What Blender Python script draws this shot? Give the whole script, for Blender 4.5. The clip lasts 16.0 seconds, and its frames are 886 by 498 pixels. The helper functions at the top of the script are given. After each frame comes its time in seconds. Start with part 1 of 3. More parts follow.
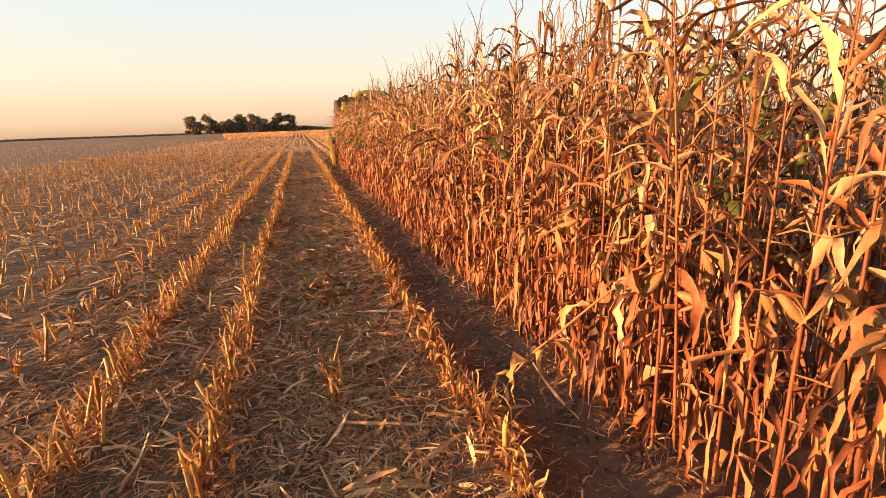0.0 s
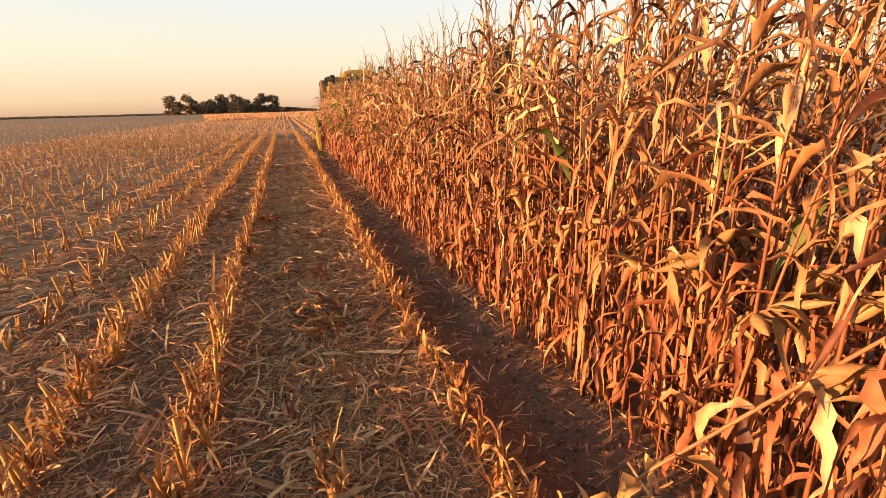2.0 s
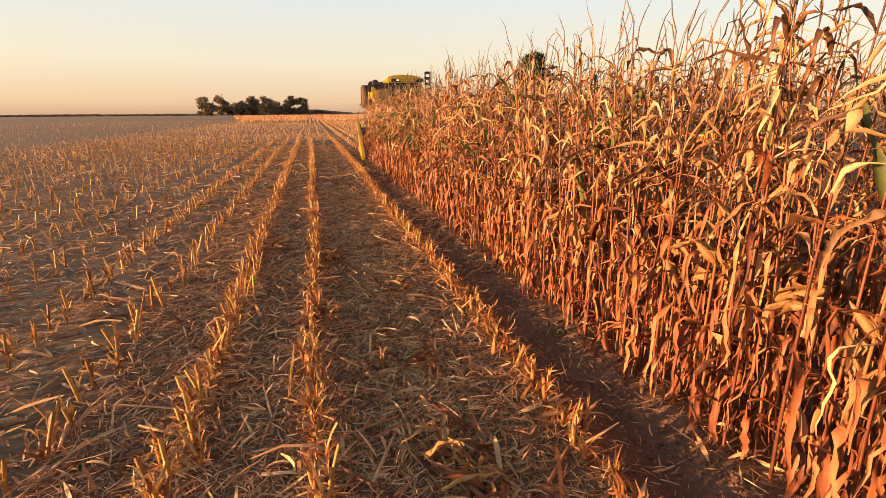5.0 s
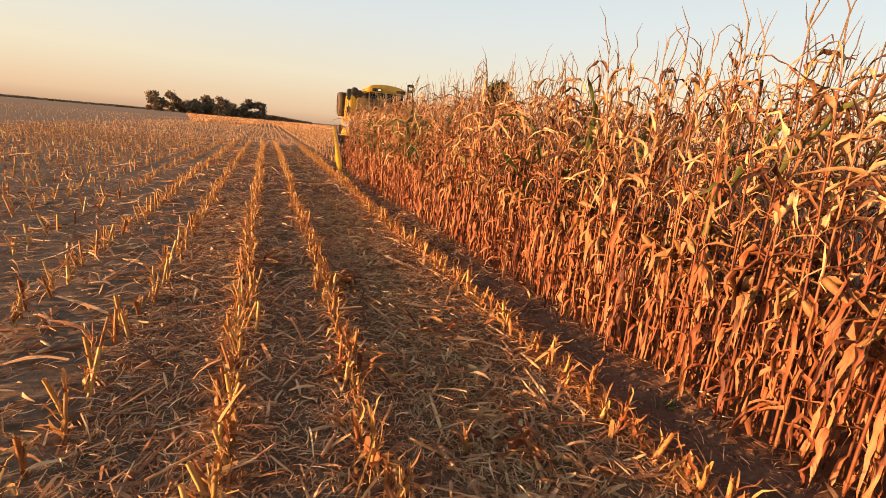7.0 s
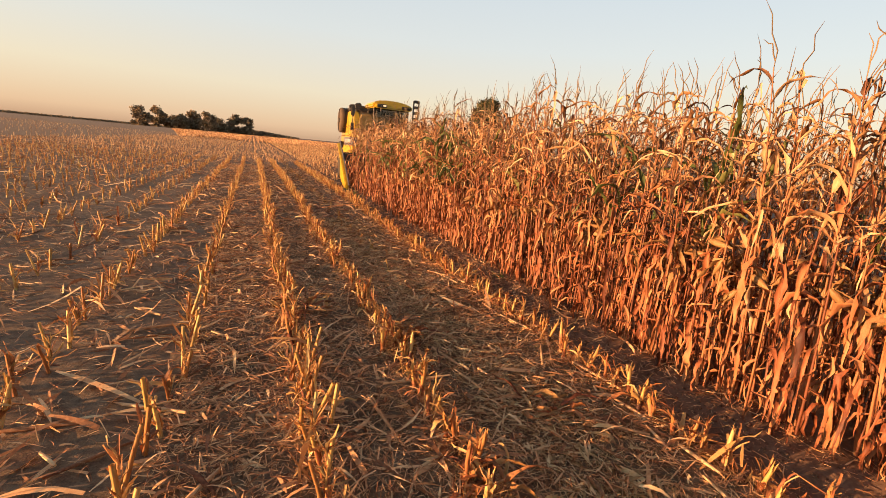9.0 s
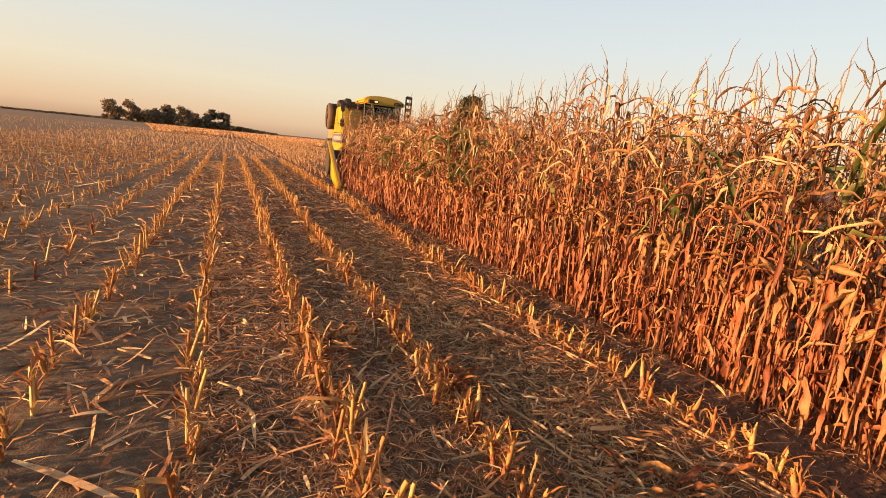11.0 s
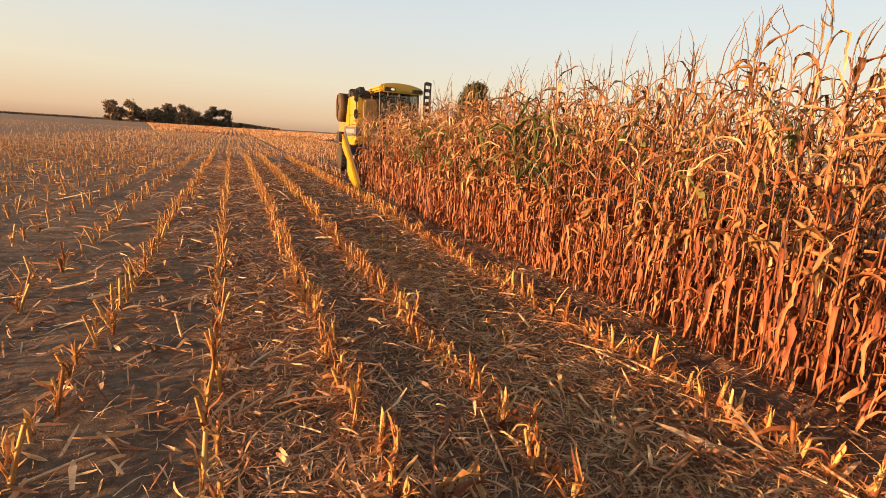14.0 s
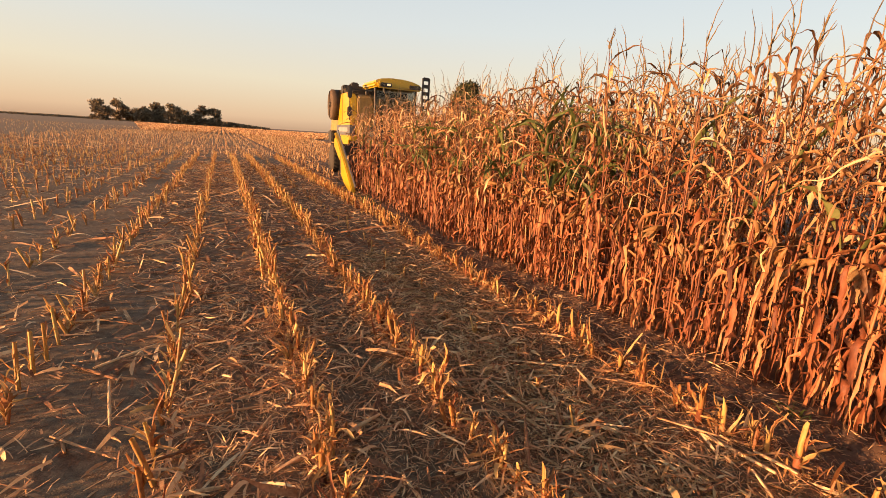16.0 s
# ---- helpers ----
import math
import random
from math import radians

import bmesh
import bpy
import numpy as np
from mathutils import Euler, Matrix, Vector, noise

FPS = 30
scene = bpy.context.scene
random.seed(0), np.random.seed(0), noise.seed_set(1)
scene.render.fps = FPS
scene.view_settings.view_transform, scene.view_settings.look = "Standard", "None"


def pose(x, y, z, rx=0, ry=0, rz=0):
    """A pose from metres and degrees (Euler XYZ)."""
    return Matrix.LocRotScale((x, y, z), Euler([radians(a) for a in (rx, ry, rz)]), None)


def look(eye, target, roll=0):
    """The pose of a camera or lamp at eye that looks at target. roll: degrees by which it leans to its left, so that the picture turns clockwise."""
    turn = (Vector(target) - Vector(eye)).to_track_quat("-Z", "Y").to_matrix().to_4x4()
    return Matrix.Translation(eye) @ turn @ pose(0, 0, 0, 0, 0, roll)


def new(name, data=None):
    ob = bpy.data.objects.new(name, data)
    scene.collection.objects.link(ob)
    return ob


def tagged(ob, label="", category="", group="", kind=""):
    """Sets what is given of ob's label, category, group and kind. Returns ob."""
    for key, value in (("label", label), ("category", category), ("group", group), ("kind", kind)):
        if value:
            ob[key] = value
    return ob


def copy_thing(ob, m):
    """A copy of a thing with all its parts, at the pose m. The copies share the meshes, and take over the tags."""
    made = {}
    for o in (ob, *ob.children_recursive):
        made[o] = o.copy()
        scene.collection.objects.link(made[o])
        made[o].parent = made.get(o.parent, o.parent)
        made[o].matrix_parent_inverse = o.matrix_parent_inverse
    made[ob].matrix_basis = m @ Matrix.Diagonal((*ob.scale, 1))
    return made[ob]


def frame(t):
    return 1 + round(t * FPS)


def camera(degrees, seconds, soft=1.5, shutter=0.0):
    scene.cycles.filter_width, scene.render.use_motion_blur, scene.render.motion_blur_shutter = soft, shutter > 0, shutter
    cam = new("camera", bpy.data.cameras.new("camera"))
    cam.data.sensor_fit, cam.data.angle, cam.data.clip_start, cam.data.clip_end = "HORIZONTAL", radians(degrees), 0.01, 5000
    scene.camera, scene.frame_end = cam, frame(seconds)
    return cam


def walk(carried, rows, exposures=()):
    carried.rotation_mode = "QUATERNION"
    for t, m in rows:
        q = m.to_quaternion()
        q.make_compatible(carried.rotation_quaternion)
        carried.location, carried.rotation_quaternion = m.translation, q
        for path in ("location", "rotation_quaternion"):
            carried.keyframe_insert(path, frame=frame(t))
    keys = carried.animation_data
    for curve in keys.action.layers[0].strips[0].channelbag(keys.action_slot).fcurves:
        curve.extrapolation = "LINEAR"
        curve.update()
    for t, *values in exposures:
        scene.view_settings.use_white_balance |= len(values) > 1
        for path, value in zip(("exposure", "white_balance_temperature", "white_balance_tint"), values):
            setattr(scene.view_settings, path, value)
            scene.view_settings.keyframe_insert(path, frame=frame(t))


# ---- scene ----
cam = camera(85.3, 16.0, soft=0.7)
PATH = [
    (0, (-0.739, -0.651, 1.585), (-0.215, 1.212, 1.081), -2.1),
    (0.5, (-0.766, -0.4, 1.609), (-0.195, 1.444, 1.085), -1.9),
    (1, (-0.742, -0.132, 1.612), (-0.184, 1.714, 1.082), -2.3),
    (1.5, (-0.724, 0.1, 1.613), (-0.152, 1.938, 1.072), -1.7),
    (2, (-0.73, 0.382, 1.605), (-0.157, 2.212, 1.035), -1.5),
    (2.5, (-0.735, 0.656, 1.617), (-0.163, 2.482, 1.035), -2.1),
    (3, (-0.747, 0.96, 1.623), (-0.23, 2.806, 1.055), -2.0),
    (3.5, (-0.772, 1.234, 1.635), (-0.299, 3.095, 1.076), -1.8),
    (4, (-0.867, 1.525, 1.703), (-0.323, 3.353, 1.099), -2.4),
    (4.5, (-1.043, 1.777, 1.748), (-0.526, 3.617, 1.16), -1.3),
    (4.7, (-1.121, 1.9, 1.754), (-0.632, 3.754, 1.183), -0.5),
    (6.8, (-1.783, 3.142, 1.509), (-1.123, 4.975, 1.057), 4.6),
    (7, (-1.822, 3.255, 1.533), (-1.133, 5.075, 1.071), 5.2),
    (7.5, (-1.951, 3.51, 1.524), (-1.312, 5.352, 1.077), 6.3),
    (8, (-2.13, 3.786, 1.538), (-1.374, 5.583, 1.09), 3.6),
    (8.5, (-2.25, 4.058, 1.515), (-1.538, 5.876, 1.083), 4.1),
    (9, (-2.298, 4.35, 1.511), (-1.559, 6.166, 1.116), 5.4),
    (9.2, (-2.32, 4.454, 1.504), (-1.564, 6.262, 1.106), 5.9),
    (11.3, (-2.541, 5.381, 1.516), (-1.704, 7.152, 1.115), 5.4),
    (11.5, (-2.553, 5.511, 1.52), (-1.691, 7.271, 1.117), 4.9),
    (12, (-2.58, 5.81, 1.513), (-1.774, 7.595, 1.109), 3.8),
    (12.5, (-2.576, 6.109, 1.532), (-1.778, 7.891, 1.099), 4.7),
    (13, (-2.591, 6.411, 1.504), (-1.777, 8.181, 1.053), 5.6),
    (13.5, (-2.601, 6.722, 1.534), (-1.73, 8.463, 1.076), 4.3),
    (14, (-2.574, 7.03, 1.498), (-1.784, 8.813, 1.055), 3.7),
    (14.5, (-2.523, 7.292, 1.496), (-1.712, 9.066, 1.055), 4.2),
    (15, (-2.5, 7.585, 1.474), (-1.647, 9.341, 1.041), 4.2),
    (15.5, (-2.471, 7.859, 1.456), (-1.605, 9.605, 1.007), 3.7),
    (16, (-2.4, 8.127, 1.474), (-1.579, 9.896, 1.031), 3.7),
]
walk(cam, [(t, look(eye, target, roll)) for t, eye, target, roll in PATH], [(0, 0.13), (3, 0.12), (4.5, 0.03), (8, -0.09), (16, -0.13)])

# ---- world, sun, exposure ----
SUN_ELEVATION, SUN_AZIMUTH = 5.5, 267.0      # degrees; azimuth clockwise from +y
world = bpy.data.worlds.new("evening_sky")
world.use_nodes = True
scene.world = world
wn = world.node_tree.nodes
sky = wn.new("ShaderNodeTexSky")
sky.sky_type = "NISHITA"
sky.sun_disc = False
sky.sun_elevation = radians(SUN_ELEVATION)
sky.sun_rotation = radians(SUN_AZIMUTH)
sky.air_density, sky.dust_density, sky.ozone_density = 1.0, 1.0, 1.0
# the evening haze: a warm, dusty band round the whole horizon under a pale blue sky
way, height_of, haze = wn.new("ShaderNodeTexCoord"), wn.new("ShaderNodeSeparateXYZ"), wn.new("ShaderNodeValToRGB")
HAZE = [(0.0, (0.60, 0.37, 0.24)), (0.02, (0.76, 0.51, 0.34)), (0.09, (0.82, 0.69, 0.52)), (0.20, (0.72, 0.73, 0.71)), (0.36, (0.61, 0.68, 0.74)), (0.6, (0.24, 0.28, 0.34)), (1.0, (0.09, 0.115, 0.16))]
while len(haze.color_ramp.elements) < len(HAZE):
    haze.color_ramp.elements.new(0.5)
for e, (p, c) in zip(haze.color_ramp.elements, HAZE):
    e.position, e.color = p, (*c, 1)
sum_of = wn.new("ShaderNodeVectorMath")
sum_of.operation = "MULTIPLY_ADD"
sum_of.inputs[1].default_value = (0.055, 0.055, 0.055)
wl = world.node_tree.links.new
wl(way.outputs["Generated"], height_of.inputs[0])
wl(height_of.outputs["Z"], haze.inputs[0])
wl(sky.outputs[0], sum_of.inputs[0])
wl(haze.outputs[0], sum_of.inputs[2])
wl(sum_of.outputs[0], wn["Background"].inputs["Color"])
wn["Background"].inputs["Strength"].default_value = 1.0

sun_data = bpy.data.lights.new("sun", "SUN")
sun_data.energy, sun_data.angle, sun_data.color = 15.0, radians(0.6), (1.0, 0.51, 0.22)
sun = new("sun", sun_data)
_az, _el = radians(SUN_AZIMUTH), radians(SUN_ELEVATION)
_to_sun = Vector((math.sin(_az) * math.cos(_el), math.cos(_az) * math.cos(_el), math.sin(_el)))
sun.matrix_world = look(_to_sun * 60, (0, 0, 0))

# ---- materials ----


def material(name, ramp, rough=0.7, metal=0.0, scale=8.0, stretch=(1, 1, 1), bump=0.3, through_light=0.0, by_piece=0.0, detail=6.0, fine=60.0, coat=0.0, tone=1.0):
    """A surface whose colour runs along ramp by noise at two scales and, by by_piece, from piece to piece."""
    mat = bpy.data.materials.new(name)
    mat.use_nodes = True
    nt = mat.node_tree
    n, link = nt.nodes, nt.links.new
    bsdf, out = n["Principled BSDF"], n["Material Output"]
    coord, mapping = n.new("ShaderNodeTexCoord"), n.new("ShaderNodeMapping")
    mapping.inputs["Scale"].default_value = stretch
    link(coord.outputs["Object"], mapping.inputs["Vector"])
    big, small = n.new("ShaderNodeTexNoise"), n.new("ShaderNodeTexNoise")
    big.inputs["Scale"].default_value, big.inputs["Detail"].default_value = scale, detail
    small.inputs["Scale"].default_value, small.inputs["Detail"].default_value = fine, 3.0
    link(mapping.outputs[0], big.inputs["Vector"])
    link(mapping.outputs[0], small.inputs["Vector"])
    mix = n.new("ShaderNodeMath")
    mix.operation = "MULTIPLY_ADD"
    mix.inputs[1].default_value = 0.45
    link(small.outputs[0], mix.inputs[0])
    half = n.new("ShaderNodeMath")
    half.operation = "MULTIPLY"
    half.inputs[1].default_value = 0.6
    link(big.outputs[0], half.inputs[0])
    link(half.outputs[0], mix.inputs[2])
    value = mix.outputs[0]
    if by_piece:
        geo, info = n.new("ShaderNodeNewGeometry"), n.new("ShaderNodeObjectInfo")
        both = n.new("ShaderNodeMath")
        both.operation = "ADD"
        link(geo.outputs["Random Per Island"], both.inputs[0])
        link(info.outputs["Random"], both.inputs[1])
        frac = n.new("ShaderNodeMath")
        frac.operation = "FRACT"
        link(both.outputs[0], frac.inputs[0])
        shift = n.new("ShaderNodeMath")
        shift.operation = "MULTIPLY_ADD"
        shift.inputs[1].default_value, shift.inputs[2].default_value = by_piece, -by_piece / 2
        link(frac.outputs[0], shift.inputs[0])
        add = n.new("ShaderNodeMath")
        add.operation = "ADD"
        link(shift.outputs[0], add.inputs[0])
        link(value, add.inputs[1])
        value = add.outputs[0]
    cr = n.new("ShaderNodeValToRGB")
    els = cr.color_ramp.elements
    while len(els) < len(ramp):
        els.new(0.5)
    for e, (p, c) in zip(els, ramp):
        e.position, e.color = p, (*[u * tone for u in c], 1)
    link(value, cr.inputs[0])
    link(cr.outputs[0], bsdf.inputs["Base Color"])
    bsdf.inputs["Roughness"].default_value, bsdf.inputs["Metallic"].default_value = rough, metal
    bsdf.inputs["Coat Weight"].default_value = coat
    if bump:
        b = n.new("ShaderNodeBump")
        b.inputs["Strength"].default_value, b.inputs["Distance"].default_value = bump, 0.01
        link(mix.outputs[0], b.inputs["Height"])
        link(b.outputs[0], bsdf.inputs["Normal"])
    if through_light:
        tr, ms = n.new("ShaderNodeBsdfTranslucent"), n.new("ShaderNodeMixShader")
        link(cr.outputs[0], tr.inputs["Color"])
        ms.inputs[0].default_value = through_light
        link(bsdf.outputs[0], ms.inputs[1])
        link(tr.outputs[0], ms.inputs[2])
        link(ms.outputs[0], out.inputs["Surface"])
    return mat


M_LEAF = material("dry_corn_leaf", [(0.15, (0.090, 0.038, 0.017)), (0.40, (0.31, 0.152, 0.064)), (0.60, (0.50, 0.285, 0.132)), (0.9, (0.72, 0.51, 0.29))],
                  rough=0.6, scale=9.0, stretch=(1, 1, 0.4), bump=0.6, through_light=0.24, tone=1.0, by_piece=0.75, fine=45)
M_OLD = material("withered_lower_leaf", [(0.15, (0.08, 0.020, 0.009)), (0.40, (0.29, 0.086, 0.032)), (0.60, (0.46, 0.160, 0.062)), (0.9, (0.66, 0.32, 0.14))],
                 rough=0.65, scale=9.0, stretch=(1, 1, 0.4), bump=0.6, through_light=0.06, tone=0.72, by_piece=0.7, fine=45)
M_GREEN = material("green_corn_leaf", [(0.2, (0.045, 0.064, 0.018)), (0.5, (0.10, 0.13, 0.035)), (0.8, (0.22, 0.22, 0.075))],
                   rough=0.55, scale=3.0, bump=0.3, through_light=0.25, by_piece=0.4, fine=45)
M_STALK = material("dry_corn_stalk", [(0.2, (0.11, 0.030, 0.013)), (0.5, (0.30, 0.098, 0.040)), (0.85, (0.50, 0.230, 0.095))],
                   rough=0.55, scale=6.0, stretch=(1, 1, 0.25), bump=0.25, tone=0.72, by_piece=0.5, fine=80)
M_HUSK = material("dry_corn_husk", [(0.2, (0.26, 0.11, 0.04)), (0.5, (0.44, 0.24, 0.09)), (0.85, (0.60, 0.40, 0.18))],
                  rough=0.6, scale=8.0, stretch=(3, 3, 0.6), bump=0.4, through_light=0.1, tone=0.72, by_piece=0.3, fine=90)
M_TASSEL = material("dry_tassel", [(0.2, (0.22, 0.13, 0.06)), (0.5, (0.40, 0.27, 0.13)), (0.85, (0.55, 0.41, 0.22))],
                    rough=0.8, scale=20.0, bump=0.0, tone=0.5, by_piece=0.4)
M_STUB = material("cut_stalk", [(0.15, (0.26, 0.062, 0.025)), (0.42, (0.52, 0.24, 0.070)), (0.62, (0.70, 0.43, 0.13)), (0.9, (0.82, 0.62, 0.27))],
                  rough=0.55, scale=7.0, stretch=(1, 1, 0.4), bump=0.3, through_light=0.1, tone=0.8, by_piece=0.5, fine=70)
M_SHRED = material("shredded_leaf", [(0.15, (0.26, 0.066, 0.027)), (0.43, (0.48, 0.215, 0.072)), (0.63, (0.65, 0.38, 0.13)), (0.9, (0.78, 0.56, 0.25))],
                   rough=0.65, scale=7.0, bump=0.3, through_light=0.25, tone=0.8, by_piece=0.6, fine=70)
M_LITTER = material("corn_chaff", [(0.10, (0.11, 0.042, 0.019)), (0.36, (0.33, 0.155, 0.068)), (0.60, (0.54, 0.30, 0.14)), (0.92, (0.76, 0.54, 0.29))],
                    rough=0.75, scale=6.0, bump=0.3, through_light=0.1, by_piece=0.75, fine=60, tone=1.14)
M_CHAFF = material("pale_chaff", [(0.10, (0.20, 0.105, 0.042)), (0.4, (0.42, 0.26, 0.11)), (0.65, (0.58, 0.40, 0.19)), (0.9, (0.74, 0.56, 0.30))],
                   rough=0.75, scale=6.0, bump=0.2, through_light=0.1, by_piece=0.7, fine=60, tone=1.1)
M_SOIL = material("field_soil", [(0.25, (0.072, 0.038, 0.023)), (0.5, (0.165, 0.092, 0.056)), (0.75, (0.27, 0.162, 0.102))],
                  rough=0.95, scale=3.5, bump=1.0, detail=12, fine=42, tone=0.85)
M_BED = material("trodden_chaff_bed", [(0.22, (0.055, 0.033, 0.020)), (0.45, (0.15, 0.092, 0.052)), (0.62, (0.27, 0.175, 0.098)), (0.85, (0.42, 0.29, 0.16))],
                 rough=0.9, scale=16.0, bump=1.0, detail=10, fine=120, tone=0.9)
M_FAR = material("far_foliage", [(0.2, (0.030, 0.035, 0.014)), (0.5, (0.06, 0.065, 0.025)), (0.8, (0.11, 0.10, 0.04))],
                 rough=0.8, scale=0.6, bump=0.0, by_piece=0.5, fine=6)
# far foliage made paler and browner: the distance haze is in its colour
M_HEDGE = material("haze_paled_foliage", [(0.2, (0.10, 0.075, 0.045)), (0.5, (0.17, 0.125, 0.075)), (0.8, (0.26, 0.19, 0.11))],
                   rough=0.85, scale=0.4, bump=0.0, by_piece=0.5, fine=6)
M_BARK = material("bark", [(0.2, (0.06, 0.04, 0.028)), (0.7, (0.17, 0.12, 0.085))], rough=0.9, scale=5, stretch=(1, 1, 0.2), bump=0.6)
M_YELLOW = material("harvester_yellow_paint", [(0.25, (0.34, 0.20, 0.03)), (0.42, (0.60, 0.38, 0.016)), (0.8, (0.70, 0.47, 0.016))], rough=0.38, tone=0.8, scale=1.6, bump=0.05, fine=25, coat=0.25)
# duller yellow: harvest dust, and the shade on front faces painted in
M_DUSTY_SHADED = material("dusty_shaded_yellow_paint", [(0.25, (0.17, 0.115, 0.05)), (0.5, (0.30, 0.20, 0.07)), (0.8, (0.40, 0.27, 0.09))], rough=0.75, scale=2.5, bump=0.1, fine=30)
M_BLACK = material("dusty_black_metal", [(0.3, (0.018, 0.016, 0.014)), (0.7, (0.06, 0.05, 0.04))], rough=0.6, scale=3, bump=0.1, fine=40)
M_SCREEN = material("dusty_brown_screen", [(0.3, (0.05, 0.032, 0.02)), (0.7, (0.12, 0.08, 0.05))], rough=0.8, scale=5, bump=0.2, fine=120)
M_RUBBER = material("tyre_rubber", [(0.3, (0.02, 0.018, 0.016)), (0.7, (0.07, 0.055, 0.04))], rough=0.9, scale=4, bump=0.3, fine=40)
M_GREY = material("grey_decal", [(0.3, (0.09, 0.095, 0.11)), (0.7, (0.13, 0.135, 0.15))], rough=0.5, scale=2, bump=0.0)
M_WHITE = material("white_decal", [(0.3, (0.24, 0.235, 0.23)), (0.7, (0.34, 0.33, 0.32))], rough=0.5, scale=3, bump=0.0)
M_STEEL = material("worn_steel", [(0.3, (0.20, 0.17, 0.14)), (0.7, (0.38, 0.33, 0.28))], rough=0.4, metal=0.8, scale=4, bump=0.1)
M_SEAT = material("dark_upholstery", [(0.3, (0.03, 0.03, 0.03)), (0.7, (0.07, 0.065, 0.06))], rough=0.9, scale=8, bump=0.1)


def glass_material(name, tint, rough=0.02):
    mat = bpy.data.materials.new(name)
    mat.use_nodes = True
    b = mat.node_tree.nodes["Principled BSDF"]
    b.inputs["Base Color"].default_value = (*tint, 1)
    b.inputs["Transmission Weight"].default_value = 1.0
    b.inputs["Roughness"].default_value, b.inputs["IOR"].default_value = rough, 1.45
    return mat


M_GLASS = glass_material("tinted_cab_glass", (0.42, 0.43, 0.42))
M_LENS = glass_material("lamp_lens", (0.9, 0.85, 0.75), 0.1)
M_LAMP = bpy.data.materials.new("lit_work_lamp")
M_LAMP.use_nodes = True
M_LAMP.node_tree.nodes["Principled BSDF"].inputs["Emission Color"].default_value = (1.0, 0.70, 0.34, 1)
M_LAMP.node_tree.nodes["Principled BSDF"].inputs["Emission Strength"].default_value = 1.1
M_LAMP.node_tree.nodes["Principled BSDF"].inputs["Base Color"].default_value = (0.20, 0.18, 0.15, 1)

# ---- mesh helpers ----
rng = np.random.default_rng(7)


def mesh_of(name, verts, quads, mats, index=None, smooth=False):
    """A mesh out of arrays of vertices and four-cornered faces."""
    me = bpy.data.meshes.new(name)
    verts, quads = np.asarray(verts, float).reshape(-1, 3), np.asarray(quads, int).reshape(-1, 4)
    me.vertices.add(len(verts))
    me.vertices.foreach_set("co", verts.ravel())
    me.loops.add(quads.size)
    me.loops.foreach_set("vertex_index", quads.ravel())
    me.polygons.add(len(quads))
    me.polygons.foreach_set("loop_start", np.arange(0, quads.size, 4))
    for m in mats:
        me.materials.append(m)
    if index is not None:
        me.polygons.foreach_set("material_index", np.asarray(index, int))
    if smooth:
        me.polygons.foreach_set("use_smooth", np.ones(len(quads), bool))
    me.update(calc_edges=True)
    return me


def joined(pieces):
    """(verts, quads) pairs as one pair."""
    vs, qs, n = [], [], 0
    for v, q in pieces:
        vs.append(v), qs.append(np.asarray(q) + n)
        n += len(v)
    return np.concatenate(vs), np.concatenate(qs)


def strip(centres, sides, widths, fold=None):
    """A ribbon along centres, two quads wide: sides are unit vectors across it, fold lifts its two edges."""
    c, s, w = np.asarray(centres), np.asarray(sides), np.asarray(widths)[:, None]
    lift = np.zeros_like(c) if fold is None else fold * w
    k, p = np.arange(len(c))[:, None], c[0].sum() * 37.0
    torn_l, torn_r = 1 + 0.22 * np.sin(k * 2.3 + p) + 0.12 * np.sin(k * 5.1 + p), 1 + 0.22 * np.sin(k * 2.9 + 2 * p) + 0.12 * np.sin(k * 4.3 + p)
    v = np.stack([c - s * w / 2 * torn_l + lift * (1 + 0.7 * np.sin(k * 1.9 + p)), c, c + s * w / 2 * torn_r + lift * (1 + 0.7 * np.sin(k * 2.7 + 3 * p))], 1).reshape(-1, 3)
    k = np.arange(len(c) - 1)[:, None] * 3
    return v, np.concatenate([k + [0, 1, 4, 3], k + [1, 2, 5, 4]])


def tube(centres, radii, sides=6, twist=0.0):
    """A tube of quads along mostly upright or lying centres."""
    c, r = np.asarray(centres, float), np.asarray(radii, float)
    d = np.gradient(c, axis=0)
    d /= np.linalg.norm(d, axis=1)[:, None] + 1e-9
    ref = np.array([1.0, 0, 0]) if abs(d[0][0]) < 0.8 else np.array([0, 1.0, 0])
    u = np.cross(d, ref)
    u /= np.linalg.norm(u, axis=1)[:, None]
    w = np.cross(d, u)
    a = np.arange(sides) * 2 * np.pi / sides + twist
    v = c[:, None] + r[:, None, None] * (np.cos(a)[None, :, None] * u[:, None] + np.sin(a)[None, :, None] * w[:, None])
    q = []
    for i in range(len(c) - 1):
        for j in range(sides):
            k = (j + 1) % sides
            q.append((i * sides + j, i * sides + k, (i + 1) * sides + k, (i + 1) * sides + j))
    return v.reshape(-1, 3), np.array(q)


def wave(x, y, seed=0):
    """Smooth pseudo-random height in about -1..1."""
    r = np.random.default_rng(seed)
    total = np.zeros(np.broadcast(x, y).shape)
    for _ in range(7):
        a, k, p = r.uniform(0, 2 * np.pi), r.uniform(0.6, 1.7), r.uniform(0, 6.28)
        total = total + np.sin(k * (np.cos(a) * x + np.sin(a) * y) + p)
    return total / 4.0


ROW_A, ROW_MID, ROW_B, ROW_C, CORN_X, PITCH = 0.01, -0.66, -1.32, -2.01, 0.80, 0.72
CUT_Y = 20.9          # the standing rows end here, at the harvester


def row_b(y):
    """The middle stubble row wanders a little."""
    return ROW_B + 0.03 * np.sin(y * 0.9)


